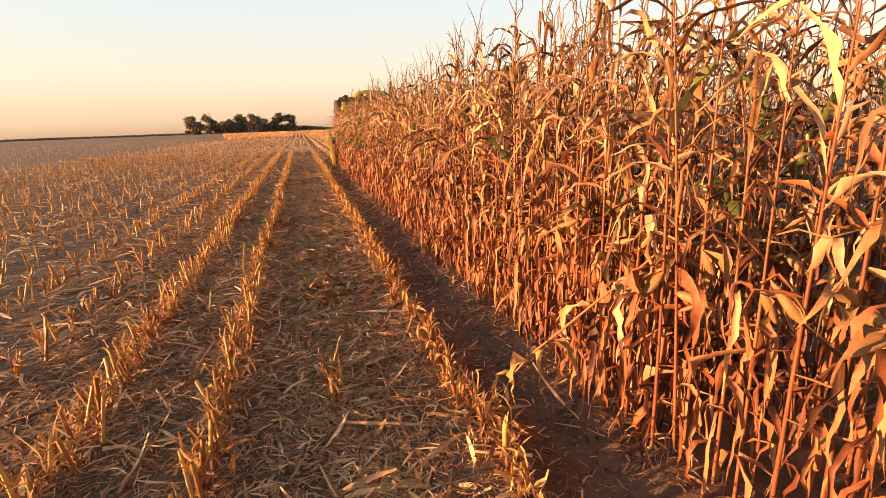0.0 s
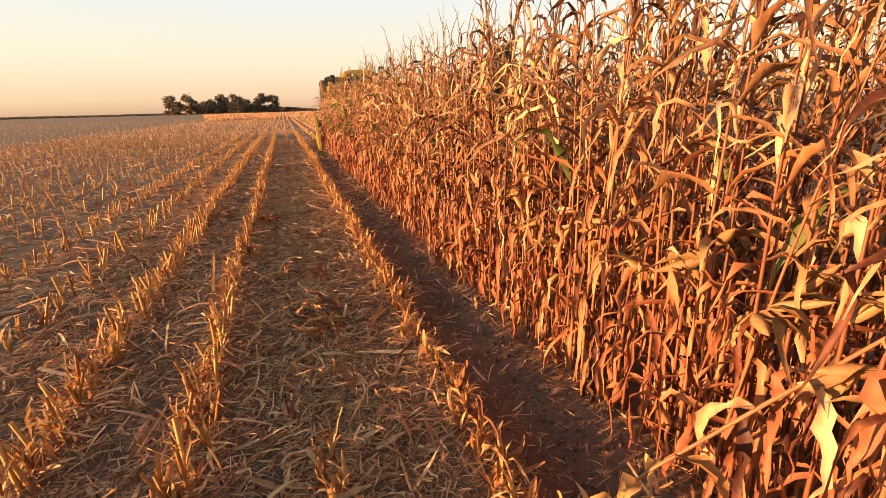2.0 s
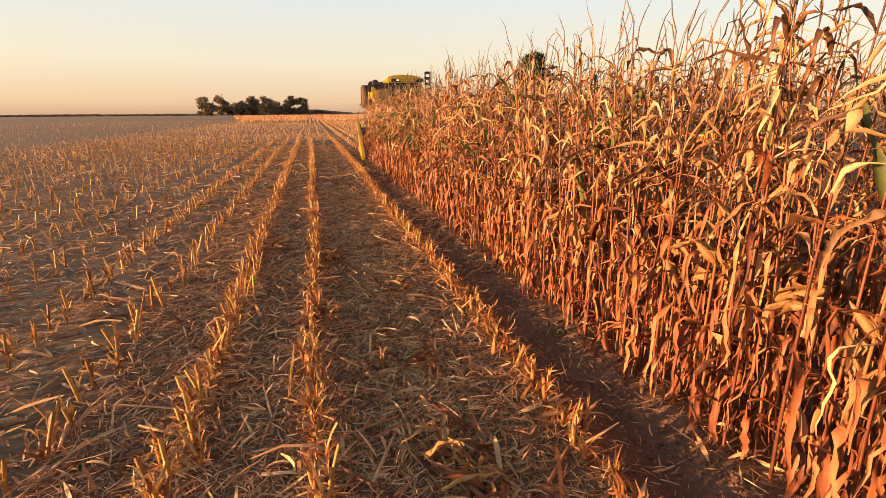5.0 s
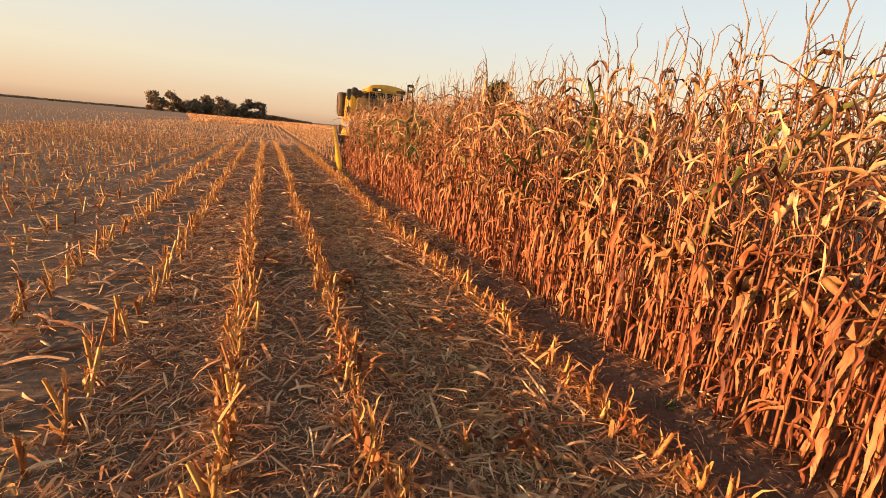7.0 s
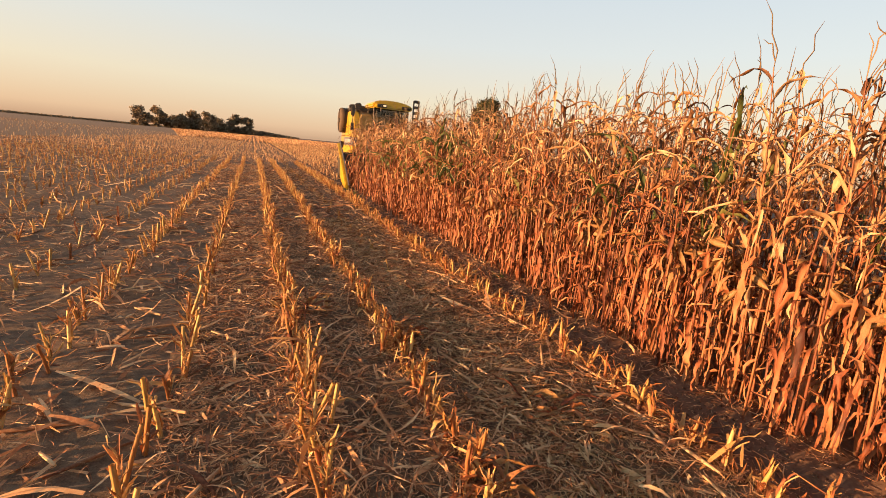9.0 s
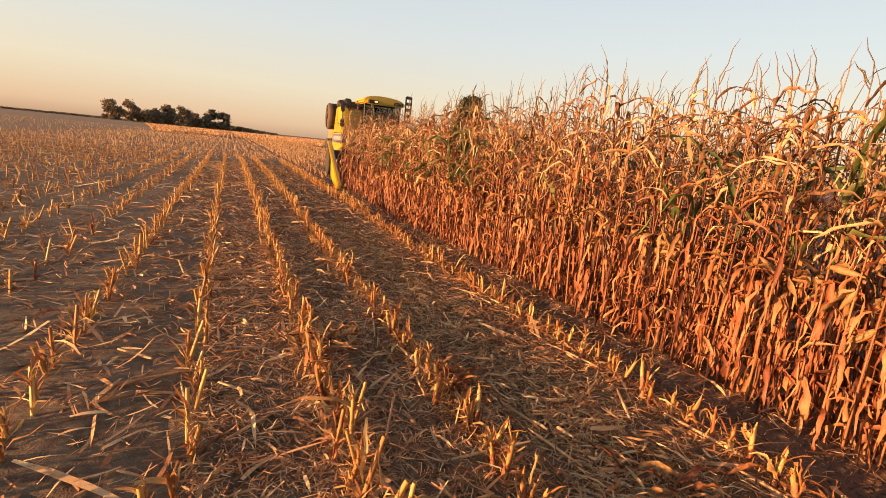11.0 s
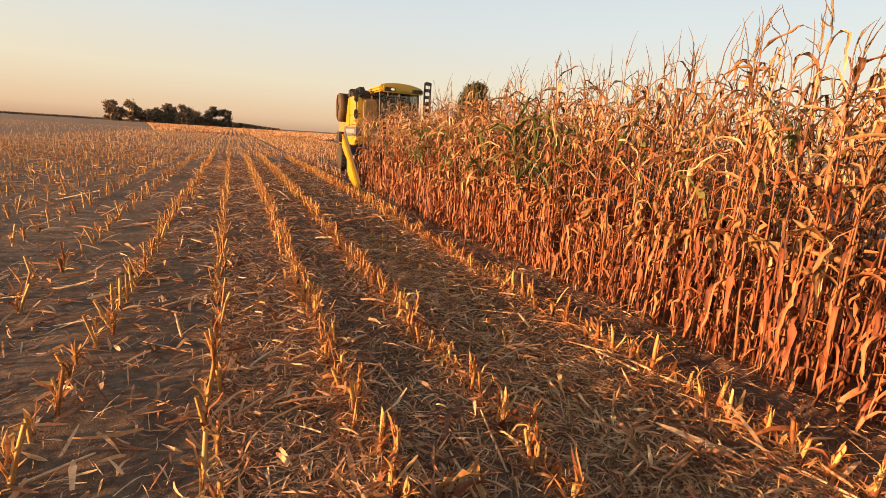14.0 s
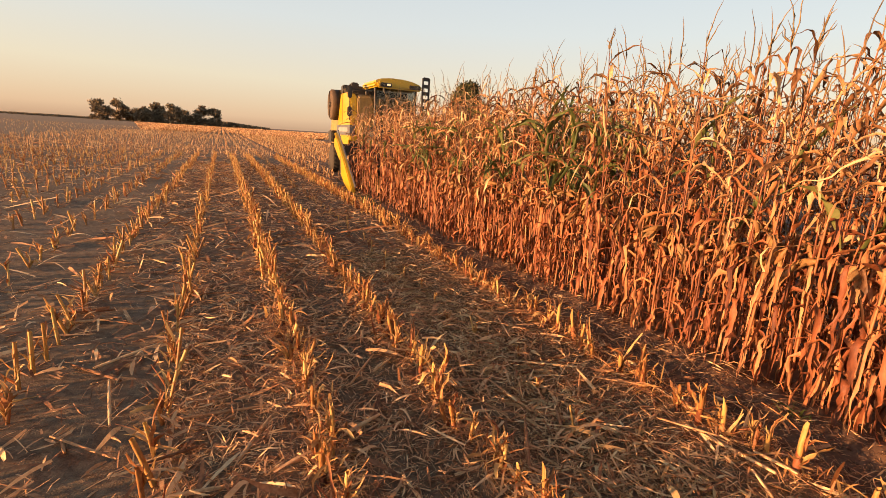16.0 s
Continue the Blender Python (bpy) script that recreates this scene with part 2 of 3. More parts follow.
def ground_z(x, y):
    x, y = np.asarray(x, float), np.asarray(y, float)
    near = np.exp(-np.maximum(0, np.abs(y - 8) - 14) / 8.0)
    z = 0.018 * wave(x * 3, y * 3, 1) + 0.012 * wave(x * 9, y * 9, 2) + 0.007 * wave(x * 24, y * 24, 3)
    z = z - 0.055 * np.exp(-((x - 0.36) / 0.17) ** 2) + 0.035 * np.exp(-((x - CORN_X) / 0.2) ** 2)
    for row in (ROW_A, ROW_B, ROW_C):
        z = z + 0.03 * np.exp(-((x - row) / 0.14) ** 2)
    z = z - 0.03 * np.exp(-((x - ROW_MID) / 0.35) ** 2)
    return z * near


# ---- ground ----
def axis(spans):
    out = [np.arange(a, b, s) for a, b, s in spans]
    return np.concatenate(out + [[spans[-1][1]]])


gx = axis([(-2500, -500, 500), (-500, -100, 80), (-100, -20, 10), (-20, -6, 1.0), (-6, -3.2, 0.2), (-3.2, 1.2, 0.045), (1.2, 4, 0.4), (4, 20, 4), (20, 100, 20), (100, 500, 80), (500, 2500, 500)])
gy = axis([(-2500, -500, 500), (-500, -100, 80), (-100, -10, 10), (-10, -1, 1.0), (-1, 13, 0.05), (13, 24, 0.2), (24, 40, 2), (40, 100, 10), (100, 500, 80), (500, 2500, 500)])
X, Y = np.meshgrid(gx, gy)
gv = np.stack([X, Y, ground_z(X, Y)], -1).reshape(-1, 3)
nx = len(gx)
i0 = (np.arange(len(gy) - 1)[:, None] * nx + np.arange(nx - 1)[None]).reshape(-1, 1)
quads = i0 + [0, 1, nx + 1, nx]
quad_x = gv[quads][:, :, 0].mean(1)
bed = quad_x < 0.05          # the lanes lie under fine trodden chaff, the furrow and the corn stand in bare soil
ground = new("ground", mesh_of("ground", gv, quads, [M_SOIL, M_BED], bed, smooth=True))
tagged(ground, "brown crumbly field soil with a bare furrow", "ground", kind="structure")

# ---- corn plants ----


def leaf_blade(base, azimuth, length, width, up, down, bend, twist, sway, n=11, fold=0.28, kink=0.0, taper=1.0):
    """A dry leaf that leaves the stalk at the angle up, droops towards down and turns about its own length."""
    s = np.linspace(0, 1, n + 1)
    th = np.radians(up + (down - up) * np.clip((s - kink) / bend, 0, 1) ** 1.3)
    az = azimuth + sway * s ** 2 + 0.35 * np.sin(s * 7 + azimuth * 5) * s
    th = th + (0.35 * np.sin(s * 11 + azimuth * 2) + 0.32 * np.sin(s * 23 + azimuth * 7)) * np.sqrt(s)
    step = length / n
    d = np.stack([np.cos(th) * np.cos(az), np.cos(th) * np.sin(az), np.sin(th)], -1)
    c = np.asarray(base) + np.concatenate([np.zeros((1, 3)), np.cumsum(d[:-1] * step, 0)])
    side = np.stack([-np.sin(az), np.cos(az), np.zeros_like(az)], -1)
    nor = np.cross(d, side)
    tw = twist * s + 0.5 * np.sin(s * 8 + azimuth)
    side2 = np.cos(tw)[:, None] * side + np.sin(tw)[:, None] * nor
    nor2 = np.cross(side2, d)
    w = width * np.clip(0.5 + 2.5 * s, 0, 1) * (1 - taper * s ** 1.8) * (1 + 0.22 * np.sin(s * 19 + azimuth * 3)) + 0.003
    return strip(c, side2, w, fold * (1 + 0.6 * np.sin(s * 6 + sway))[:, None] * -nor2)


def ear_shape(base, azimuth, tilt, length=0.21, radius=0.03):
    """A husk-wrapped ear with loose husk tips."""
    d = np.array([math.cos(tilt) * math.cos(azimuth), math.cos(tilt) * math.sin(azimuth), math.sin(tilt)])
    s = np.linspace(0, 1, 6)
    c = np.asarray(base) + s[:, None] * d * length
    return tube(c, radius * np.array([0.4, 0.95, 1.0, 0.85, 0.55, 0.08]), 7)


def corn_shape(r, n_leaf, green, lod=11):
    """Parts of one plant as (name, verts, quads, material number)."""
    height = r.uniform(1.92, 2.22)
    s = np.linspace(0, 1, 8)
    bend = r.uniform(-0.12, 0.12, 2)
    path = np.stack([bend[0] * s ** 2, bend[1] * s ** 2, height * s], -1)
    path[0, 2] = -0.03
    radii = 0.0092 * (1 - 0.66 * s) * (1 + 0.08 * (np.arange(8) % 2))
    parts = [("stalk", *tube(path, radii, 5 if lod > 5 else 3), 2)]

    def at(z):
        k = z / height
        return np.array([bend[0] * k * k, bend[1] * k * k, z])

    plane = r.uniform(0, math.pi)
    for i in range(n_leaf):
        k = (i + 0.6) / n_leaf
        z = height * (0.06 + 0.92 * k ** 1.12)
        az = plane + math.pi * (i % 2) + r.normal(0, 0.45)
        low = k < 0.55
        snapped = low or r.random() < 0.45
        ln = r.uniform(0.36, 0.72) if low else r.uniform(0.30, 0.62) * (1.05 - 0.3 * max(0, k - 0.8) / 0.2)
        wd = 0.015 + 0.031 * r.random() ** 1.4 if low else 0.013 + 0.023 * r.random() ** 1.4
        leafy = bool(green and 0.45 < k < 0.85 and r.random() < green)
        up = r.uniform(-30, 50) if low else r.uniform(35, 80)
        dn = r.uniform(-105, -78) if low else r.uniform(-95, -15)
        be = r.uniform(0.08, 0.25) if snapped else r.uniform(0.4, 0.9)
        if leafy:
            ln, wd, up, dn, be = r.uniform(0.6, 0.9), r.uniform(0.034, 0.054), r.uniform(50, 80), r.uniform(-80, 10), r.uniform(0.5, 0.9)
        kk = r.uniform(0.03, 0.16) if low else r.uniform(0.15, 0.5) if snapped else 0.0
        v, q = leaf_blade(at(z), az, ln, wd, up, dn, be, r.normal(0, 1.6 if low else 1.1), r.normal(0, 0.6), lod, r.uniform(0.15, 0.45), kk)
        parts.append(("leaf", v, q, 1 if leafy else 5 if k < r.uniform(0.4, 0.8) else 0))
    if r.random() < 0.6:
        z, az = r.uniform(0.75, 1.05), plane + r.normal(0, 0.4)
        ti = r.uniform(-1.2, 0.9)
        v, q = ear_shape(at(z), az, ti, r.uniform(0.15, 0.21), r.uniform(0.020, 0.027))
        husks = [(v, q)]
        for _ in range(2):
            husks.append(leaf_blade(at(z), az + r.normal(0, 0.5), r.uniform(0.2, 0.32), 0.045, math.degrees(ti) + r.uniform(-15, 25), r.uniform(-90, -40), 0.9, r.normal(0, 0.6), 0.2, 5))
        parts.append(("ear", *joined(husks), 3))
    tas = []
    top = at(height)
    lean_az = r.uniform(0, 2 * math.pi)
    for b in range(int(r.integers(1, 5)) if lod > 5 else 2):
        az, ln = lean_az + r.normal(0, 0.9), r.uniform(0.12, 0.24)
        e0, e1 = (1.5, 1.0) if b == 0 else (r.uniform(1.0, 1.45), r.uniform(0.3, 1.2))
        ln = r.uniform(0.20, 0.42) if b == 0 else ln
        s3 = np.linspace(0, 1, 5)
        th = e0 + (e1 - e0) * s3
        d = np.stack([np.cos(th) * math.cos(az), np.cos(th) * math.sin(az), np.sin(th)], -1)
        c = top + [0, 0, 0.0 if b == 0 else r.uniform(0, 0.1)] + np.concatenate([np.zeros((1, 3)), np.cumsum(d[:-1] * ln / 4, 0)])
        c[1:] += r.normal(0, 0.007, (4, 3))
        tas.append(tube(c, [0.003, 0.0045, 0.004, 0.0035, 0.001], 3))
    parts.append(("tassel", *joined(tas), 4))
    return parts


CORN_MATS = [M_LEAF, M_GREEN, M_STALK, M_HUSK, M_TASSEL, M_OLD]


def as_one(parts):
    v, q = joined([(p[1], p[2]) for p in parts])
    return v, q, np.concatenate([np.full(len(p[2]), p[3]) for p in parts])


def scatter(name, shapes, places, mats):
    """All of the shapes at (x, y, turn, scale) in one mesh, standing on the ground."""
    vs, qs, ms, n = [], [], [], 0
    for k, (x, y, a, sc) in enumerate(places):
        v, q, m = shapes[int(rng.integers(len(shapes)))]
        c, s = math.cos(a) * sc, math.sin(a) * sc
        w = np.empty_like(v)
        w[:, 0], w[:, 1], w[:, 2] = c * v[:, 0] - s * v[:, 1] + x, s * v[:, 0] + c * v[:, 1] + y, sc * v[:, 2] + float(ground_z(x, y))
        vs.append(w), qs.append(q + n), ms.append(m)
        n += len(v)
    return new(name, mesh_of(name, np.concatenate(vs), np.concatenate(qs), mats, np.concatenate(ms)))


def row_places(x, y0, y1, step, jitter=0.03):
    ys = np.arange(y0, y1, step)
    return [(x + rng.normal(0, jitter), y + rng.uniform(-0.3, 0.3) * step, rng.uniform(0, 2 * math.pi), rng.uniform(0.89, 1.03)) for y in ys]


_r = np.random.default_rng(21)
plants = []
for v in range(10):
    green = (0, 0, 0, 0, 0, 0, 0, 0, 0.5, 0.65)[v]
    root = new("corn_plant")
    root.empty_display_size = 0.1
    tagged(root, "dry golden corn plant with some green leaves, standing in soil" if green else "tall dry golden corn plant with drooping leaves, in soil", "corn plant", "corn plants along the field edge")
    for name, verts, quads, m in corn_shape(_r, int(_r.integers(18, 22)), green):
        p = new(name, mesh_of(name, verts, quads, [CORN_MATS[m]], smooth=name != "leaf"))
        p.parent = root
    plants.append(root)
used = set()
for row in (0, 1):
    for x, y, a, sc in row_places(CORN_X + PITCH * row, 0.9, 17.6, 0.145):
        sc *= 1.0 + 0.05 * math.exp(-((y - 9.5) / 2.5) ** 2) + 0.06 * math.exp(-((y - 2.2) / 1.6) ** 2)
        greenish = (11.0 < y < 16.5 and rng.random() < 0.36) or (6.0 < y < 7.5 and rng.random() < 0.25) or rng.random() < 0.03
        k = int(rng.integers(8, 10)) if greenish else int(rng.integers(0, 8))
        m = pose(x, y, float(ground_z(x, y)), rng.normal(0, 2.5), rng.normal(0, 2.5), math.degrees(a)) @ Matrix.Scale(sc, 4)
        if k in used:
            c = copy_thing(plants[k], pose(0, 0, 0))
            c.matrix_basis = m
        else:
            plants[k].matrix_basis = m
            used.add(k)
_s = np.random.default_rng(5)
full = [as_one(corn_shape(_s, 20, 0.05 if i % 5 == 0 else 0, 9)) for i in range(9)]
rest = [p for row in (0, 1) for p in row_places(CORN_X + PITCH * row + 0.03, 0.9, 17.6, 0.125, 0.06) + row_places(CORN_X + PITCH * row, -9, 0.8, 0.155) + row_places(CORN_X + PITCH * row, 17.7, CUT_Y, 0.155)]
rest += row_places(CORN_X + PITCH * 2, -1, CUT_Y, 0.18)
tagged(scatter("standing_corn", full, rest, CORN_MATS), "dense rows of dry standing corn behind the field edge", "corn field", kind="stuff")
plain = [as_one(corn_shape(_s, 13, 0, 5)) for i in range(7)]
deeper = row_places(CORN_X + PITCH * 2, -9, -1, 0.2)
for row in range(3, 8):
    deeper += row_places(CORN_X + PITCH * row, -9, CUT_Y if row < 6 else 34, 0.22)
tagged(scatter("inner_corn", plain, deeper, CORN_MATS), "inner rows of dry standing corn", "corn field", kind="stuff")
rough = [as_one(corn_shape(_s, 8, 0, 3)) for i in range(5)]
back = []
for row in range(8, 40):
    back += row_places(CORN_X + PITCH * row, -12, 38, 0.8 if row < 12 else 3.2, 0.08)
tagged(scatter("distant_corn", rough, back, CORN_MATS), "more dry standing corn deeper in the field", "corn field", kind="stuff")

# ---- stubble ----


def stub_shape(r):
    """One cut stalk with a splintered top, leaf sheaths and shreds: (name, verts, quads, material number)."""
    h = r.uniform(0.13, 0.31)
    lean = r.normal(0, 0.12, 2) * h
    s = np.linspace(0, 1, 5)
    path = np.stack([lean[0] * s, lean[1] * s, h * s - 0.02], -1)
    v, q = tube(path, 0.0135 * (1 - 0.2 * s) * (1 + 0.1 * (np.arange(5) % 2)), 6)
    v[-6:, 2] += r.uniform(-0.05, 0.06, 6)
    parts = [("stem", v, q, 0)]
    low = np.linspace(0, r.uniform(0.3, 0.6), 4)
    sleeve, faces = tube(np.stack([lean[0] * low, lean[1] * low, h * low - 0.02], -1), [0.0175, 0.0165, 0.016, 0.015], 6)
    sleeve[-6:, 2] += r.uniform(-0.02, 0.03, 6)
    parts.append(("root_sheath", sleeve, faces, 2))
    for _ in range(int(r.integers(2, 5))):
        a = r.uniform(0, 6.28)
        parts.append(("sheath", *leaf_blade((0.008 * math.cos(a), 0.008 * math.sin(a), r.uniform(0, 0.6) * h), a, r.uniform(0.07, 0.22), 0.008 + 0.022 * r.random() ** 2,
                                            r.uniform(68, 96), r.uniform(-80, -20) if r.random() < 0.3 else r.uniform(35, 85), r.uniform(0.4, 1.0), r.normal(0, 0.8), r.normal(0, 0.5), 5, 0.35, 0.0, r.uniform(0.2, 0.7)), 1))
    fib = []
    for _ in range(12):
        a, z = r.uniform(0, 6.28), r.uniform(0.1, 0.9) * h
        fib.append(leaf_blade((0, 0, z), a, r.uniform(0.05, 0.16), r.uniform(0.004, 0.012), r.uniform(-10, 85), r.uniform(-80, 60), 0.9, r.normal(0, 1), r.normal(0, 0.8), 3, 0.1))
    parts.append(("splinter_tuft", *joined(fib), 1))
    return parts


STUB_MATS = [M_STUB, M_SHRED, M_OLD]
_t = np.random.default_rng(33)
stubs = []
for v in range(14):
    root = new("corn_stub")
    root.empty_display_size = 0.05
    tagged(root, "splintered yellow corn stub with shredded sheaths, rooted in soil", "corn stub", "cut stubs in rows")
    for name, verts, quads, m in stub_shape(_t):
        p = new(name, mesh_of(name, verts, quads, [STUB_MATS[m]]))
        p.parent = root
        if name == "splinter_tuft":
            tagged(p, kind="stuff")
    stubs.append(root)
used = set()


def put_stub(x, y, sc):
    k = int(rng.integers(len(stubs)))
    m = pose(x, y, float(ground_z(x, y)), rng.normal(0, 7), rng.normal(0, 7), rng.uniform(0, 360)) @ Matrix.Scale(sc, 4)
    if k in used:
        copy_thing(stubs[k], pose(0, 0, 0)).matrix_basis = m
    else:
        stubs[k].matrix_basis = m
        used.add(k)


for x0, y0, y1, step in ((ROW_A, 0.6, 15.0, 0.125), (ROW_B, 4.2, 15.0, 0.125), (ROW_C, 7.6, 12.6, 0.15)):
    for y in np.arange(y0, y1, step):
        if rng.random() < 0.93:
            put_stub((float(row_b(y)) if x0 == ROW_B else x0) + rng.normal(0, 0.03), y + rng.uniform(-0.05, 0.05), rng.uniform(0.8, 1.15))
for x, y, sc in ((-0.70, 2.02, 1.25), (-0.66, 2.16, 1.05), (-0.73, 2.24, 1.2), (-0.68, 2.40, 0.9), (-0.86, 5.2, 0.8), (-0.6, 3.2, 0.6)):
    put_stub(x, y, sc)


def small_stub(r, sides, sheaths, bits, n):
    """A stub with fewer faces, for the rows that stay farther off."""
    h = r.uniform(0.13, 0.29)
    lean = r.normal(0, 0.15, 2) * h
    parts = [("stem", *tube([(0, 0, -0.02), (lean[0] / 2, lean[1] / 2, h / 2), (lean[0], lean[1], h)], [0.013, 0.012, 0.011], sides), 0)]
    for k in range(sheaths + bits):
        wide = k < sheaths
        parts.append(("leaf", *leaf_blade((0, 0, r.uniform(0, 0.7) * h), r.uniform(0, 6.28), r.uniform(0.08, 0.2), r.uniform(0.012, 0.03) if wide else 0.008,
                                          r.uniform(50, 95), r.uniform(-70, 80), 0.9, r.normal(0, 0.8), r.normal(0, 0.5), n, 0.3, 0.0, 0.6), 1))
    return parts


simple = [as_one(small_stub(_t, 4, 3, 4, 3)) for v in range(14)]
bare = [as_one(small_stub(_t, 3, 2, 0, 2)) for v in range(8)]
more = []
for x0, y0, y1 in ((ROW_A, -6, 0.55), (ROW_A, 15, 34), (ROW_B, -6, 4.1), (ROW_B, 15, 34), (ROW_C, -6, 7.5), (ROW_C, 12.7, 34)):
    more += row_places(x0, y0, y1, 0.13)
    more += row_places(x0 + 0.02, max(y0, 0.5), y1, 0.3, 0.05)
more += [(x, y, a, sc * 0.6) for x, y, a, sc in row_places(ROW_MID, 10, 40, 0.4, 0.06)]
for k in range(1, 16):
    more += row_places(ROW_C - 0.72 * k, -5, 34, 0.2 if k < 3 else 0.4)
tagged(scatter("corn_stubble", simple, more, STUB_MATS), "rows of cut dry corn stubble in the field", "stubble", kind="stuff")
far = []
for k in range(-70, 8):
    x0 = 0.72 * k
    far += [(x, y, a, sc * 0.95) for x, y, a, sc in row_places(x0, 34 if x0 < 0.5 else 30, 130, 0.75 if k > -20 else 2.6, 0.05)]
for k in range(0, 14):
    far += [(x, y, a, sc * 1.15) for x, y, a, sc in row_places(CORN_X + PITCH * k, 23.3 if k == 0 else 31.5 if k < 7 else 38, 100, 0.3, 0.06)]
for k in range(0, 22):
    far += [(x, y, a, sc * 0.85) for x, y, a, sc in row_places(-0.36 - 0.72 * k, 34, 90, 0.6, 0.2)]
for k in range(16, 40):
    far += row_places(ROW_C - 0.72 * k, -5, 34, 0.7)
tagged(scatter("far_stubble", bare, far, [M_LITTER, M_CHAFF]), "distant rows of sunlit dry stubble", "stubble", kind="stuff")


def litter(name, n, x0, x1, y0, y1, size, label, mat, lift=0.05, keep=None, slim=0.16, steep=0.16, m=4):
    """n curled leaf scraps lying at random on the ground, in one mesh."""
    r = np.random.default_rng(len(name) + n)
    x, y = r.uniform(x0, x1, n), r.uniform(y0, y1, n)
    if keep is not None:
        ok = r.random(n) < keep(x, y)
        x, y = x[ok], y[ok]
        n = len(x)
    ln = size * r.lognormal(-0.1, 0.5, n)
    wd = np.clip(ln * slim * (0.25 + 0.75 * r.random(n) ** 1.8), 0.003, 0.03)
    az, tilt, curl, roll = r.uniform(0, 2 * np.pi, n), r.normal(0.03, steep, n), r.normal(0, 0.32, n), r.normal(0, 0.5, n)
    s = np.linspace(-0.5, 0.5, m)
    th = tilt[:, None] + curl[:, None] * s * 1.6
    aa = az[:, None] + (r.normal(0, 0.5, n) * (r.random(n) < 0.4))[:, None] * s
    d = np.stack([np.cos(th) * np.cos(aa), np.cos(th) * np.sin(aa), np.sin(th)], -1) * (ln / (m - 1))[:, None, None]
    c = np.cumsum(d, 1) - d.sum(1, keepdims=True) / 2
    side = np.stack([-np.sin(aa), np.cos(aa), np.zeros_like(aa)], -1)
    rr = roll[:, None, None]
    side = side * np.cos(rr) + np.array([0, 0, 1.0]) * np.sin(rr)
    ends = np.stack([r.uniform(0.15, 0.9, n), np.ones(n), r.uniform(0.6, 1.0, n), r.uniform(0.05, 0.6, n)], 1)[:, 4 - m:]      # torn, pointed ends
    half = side * (wd[:, None] * ends)[..., None] / 2
    base = np.stack([x, y, ground_z(x, y) + 0.004 + np.abs(r.normal(0, lift, n))], -1)[:, None]
    v = np.stack([base + c - half, base + c + half], 2)
    low = v[..., 2].min((1, 2)) - ground_z(x, y)
    v[..., 2] += np.where(low < -0.01, -0.01 - low, 0)[:, None, None]
    k = np.arange(n)[:, None, None] * 2 * m + np.arange(m - 1)[None, :, None] * 2 + np.array([0, 1, 3, 2])
    return tagged(new(name, mesh_of(name, v.reshape(-1, 3), k.reshape(-1, 4), [mat])), label, "crop litter", kind="stuff")


def off_furrow(x, y):
    bare = 0.10 + 0.4 * np.clip((y - 6) / 2.5, 0, 1)
    return np.where((x > 0.12) & (x < 0.62), bare, np.where(x > 0.62, 0.5, 1.0))


def lane_middle(x, y):
    return off_furrow(x, y) * np.exp(-((x - ROW_MID) / 0.33) ** 2)


def along_rows(x, y):
    return np.exp(-(x / 0.07) ** 2) + np.exp(-((x - row_b(y)) / 0.08) ** 2) + np.exp(-((x - ROW_C) / 0.08) ** 2)


litter("chaff_near", 76000, -2.7, 0.9, -0.2, 13.5, 0.074, "thick litter of chopped dry corn leaves on soil", M_LITTER, 0.020, off_furrow, 0.14, 0.22)
litter("leaf_scraps", 3000, -3.6, 0.35, -0.2, 13.5, 0.125, "long curled dry corn leaves lying on chaff", M_LITTER, 0.024, off_furrow, 0.13, 0.2)
litter("chaff_fine", 80000, -2.7, 0.6, 0.2, 12.0, 0.045, "fine chopped corn chaff on soil", M_LITTER, 0.012, off_furrow, 0.13, 0.2, 3)
litter("chaff_band", 58000, -1.5, 0.2, 0.2, 14.0, 0.06, "pale fine chaff spread down the lane", M_CHAFF, 0.016, lane_middle, 0.2)
litter("row_shreds", 36000, -2.4, 0.3, 0.2, 15.0, 0.075, "torn leaf shreds caught along the stubble rows", M_SHRED, 0.05, along_rows, 0.2, 0.9)
litter("furrow_bits", 3600, 0.08, 0.75, 0.3, 13.5, 0.024, "small dry leaf bits and straw in the furrow", M_LITTER, 0.004, None, 0.14, 0.15)
litter("chaff_far", 19000, -16, 8.0, 13.5, 46, 0.22, "chopped corn litter across the stubble field", M_LITTER, 0.025)
litter("chaff_mid", 22000, -3.4, 0.6, 13.5, 30, 0.10, "chopped corn litter across the stubble field", M_LITTER, 0.02, None, 0.2)
litter("chaff_side", 24000, -11, -2.7, -3, 13.5, 0.12, "chopped corn litter across the stubble field", M_LITTER, 0.025)
litter("chaff_behind", 6000, -3.6, 0.3, -6, -0.2, 0.16, "chopped corn litter across the stubble field", M_LITTER, 0.02)


def far_field():
    """Upright scraps of stubble too far off to tell apart."""
    r = np.random.default_rng(12)
    n = 42000
    y = 100 + 330 * r.random(n) ** 1.4
    x = np.round(r.uniform(-0.14, 0.22, n) * y / 0.72) * 0.72
    a, w, h = r.uniform(0, np.pi, n), r.uniform(0.05, 0.16, n) * (y / 150) ** 0.5, r.uniform(0.2, 0.5, n)
    d = np.stack([np.cos(a), np.sin(a), 0 * a], -1) * w[:, None]
    b = np.stack([x, y, 0 * x - 0.02], -1)
    t = b + np.stack([r.normal(0, 0.1, n), r.normal(0, 0.1, n), h], -1)
    return mesh_of("far_field", np.stack([b - d, b + d, t + d * 0.5, t - d * 0.5], 1).reshape(-1, 3), np.arange(4 * n).reshape(-1, 4), [M_LITTER])


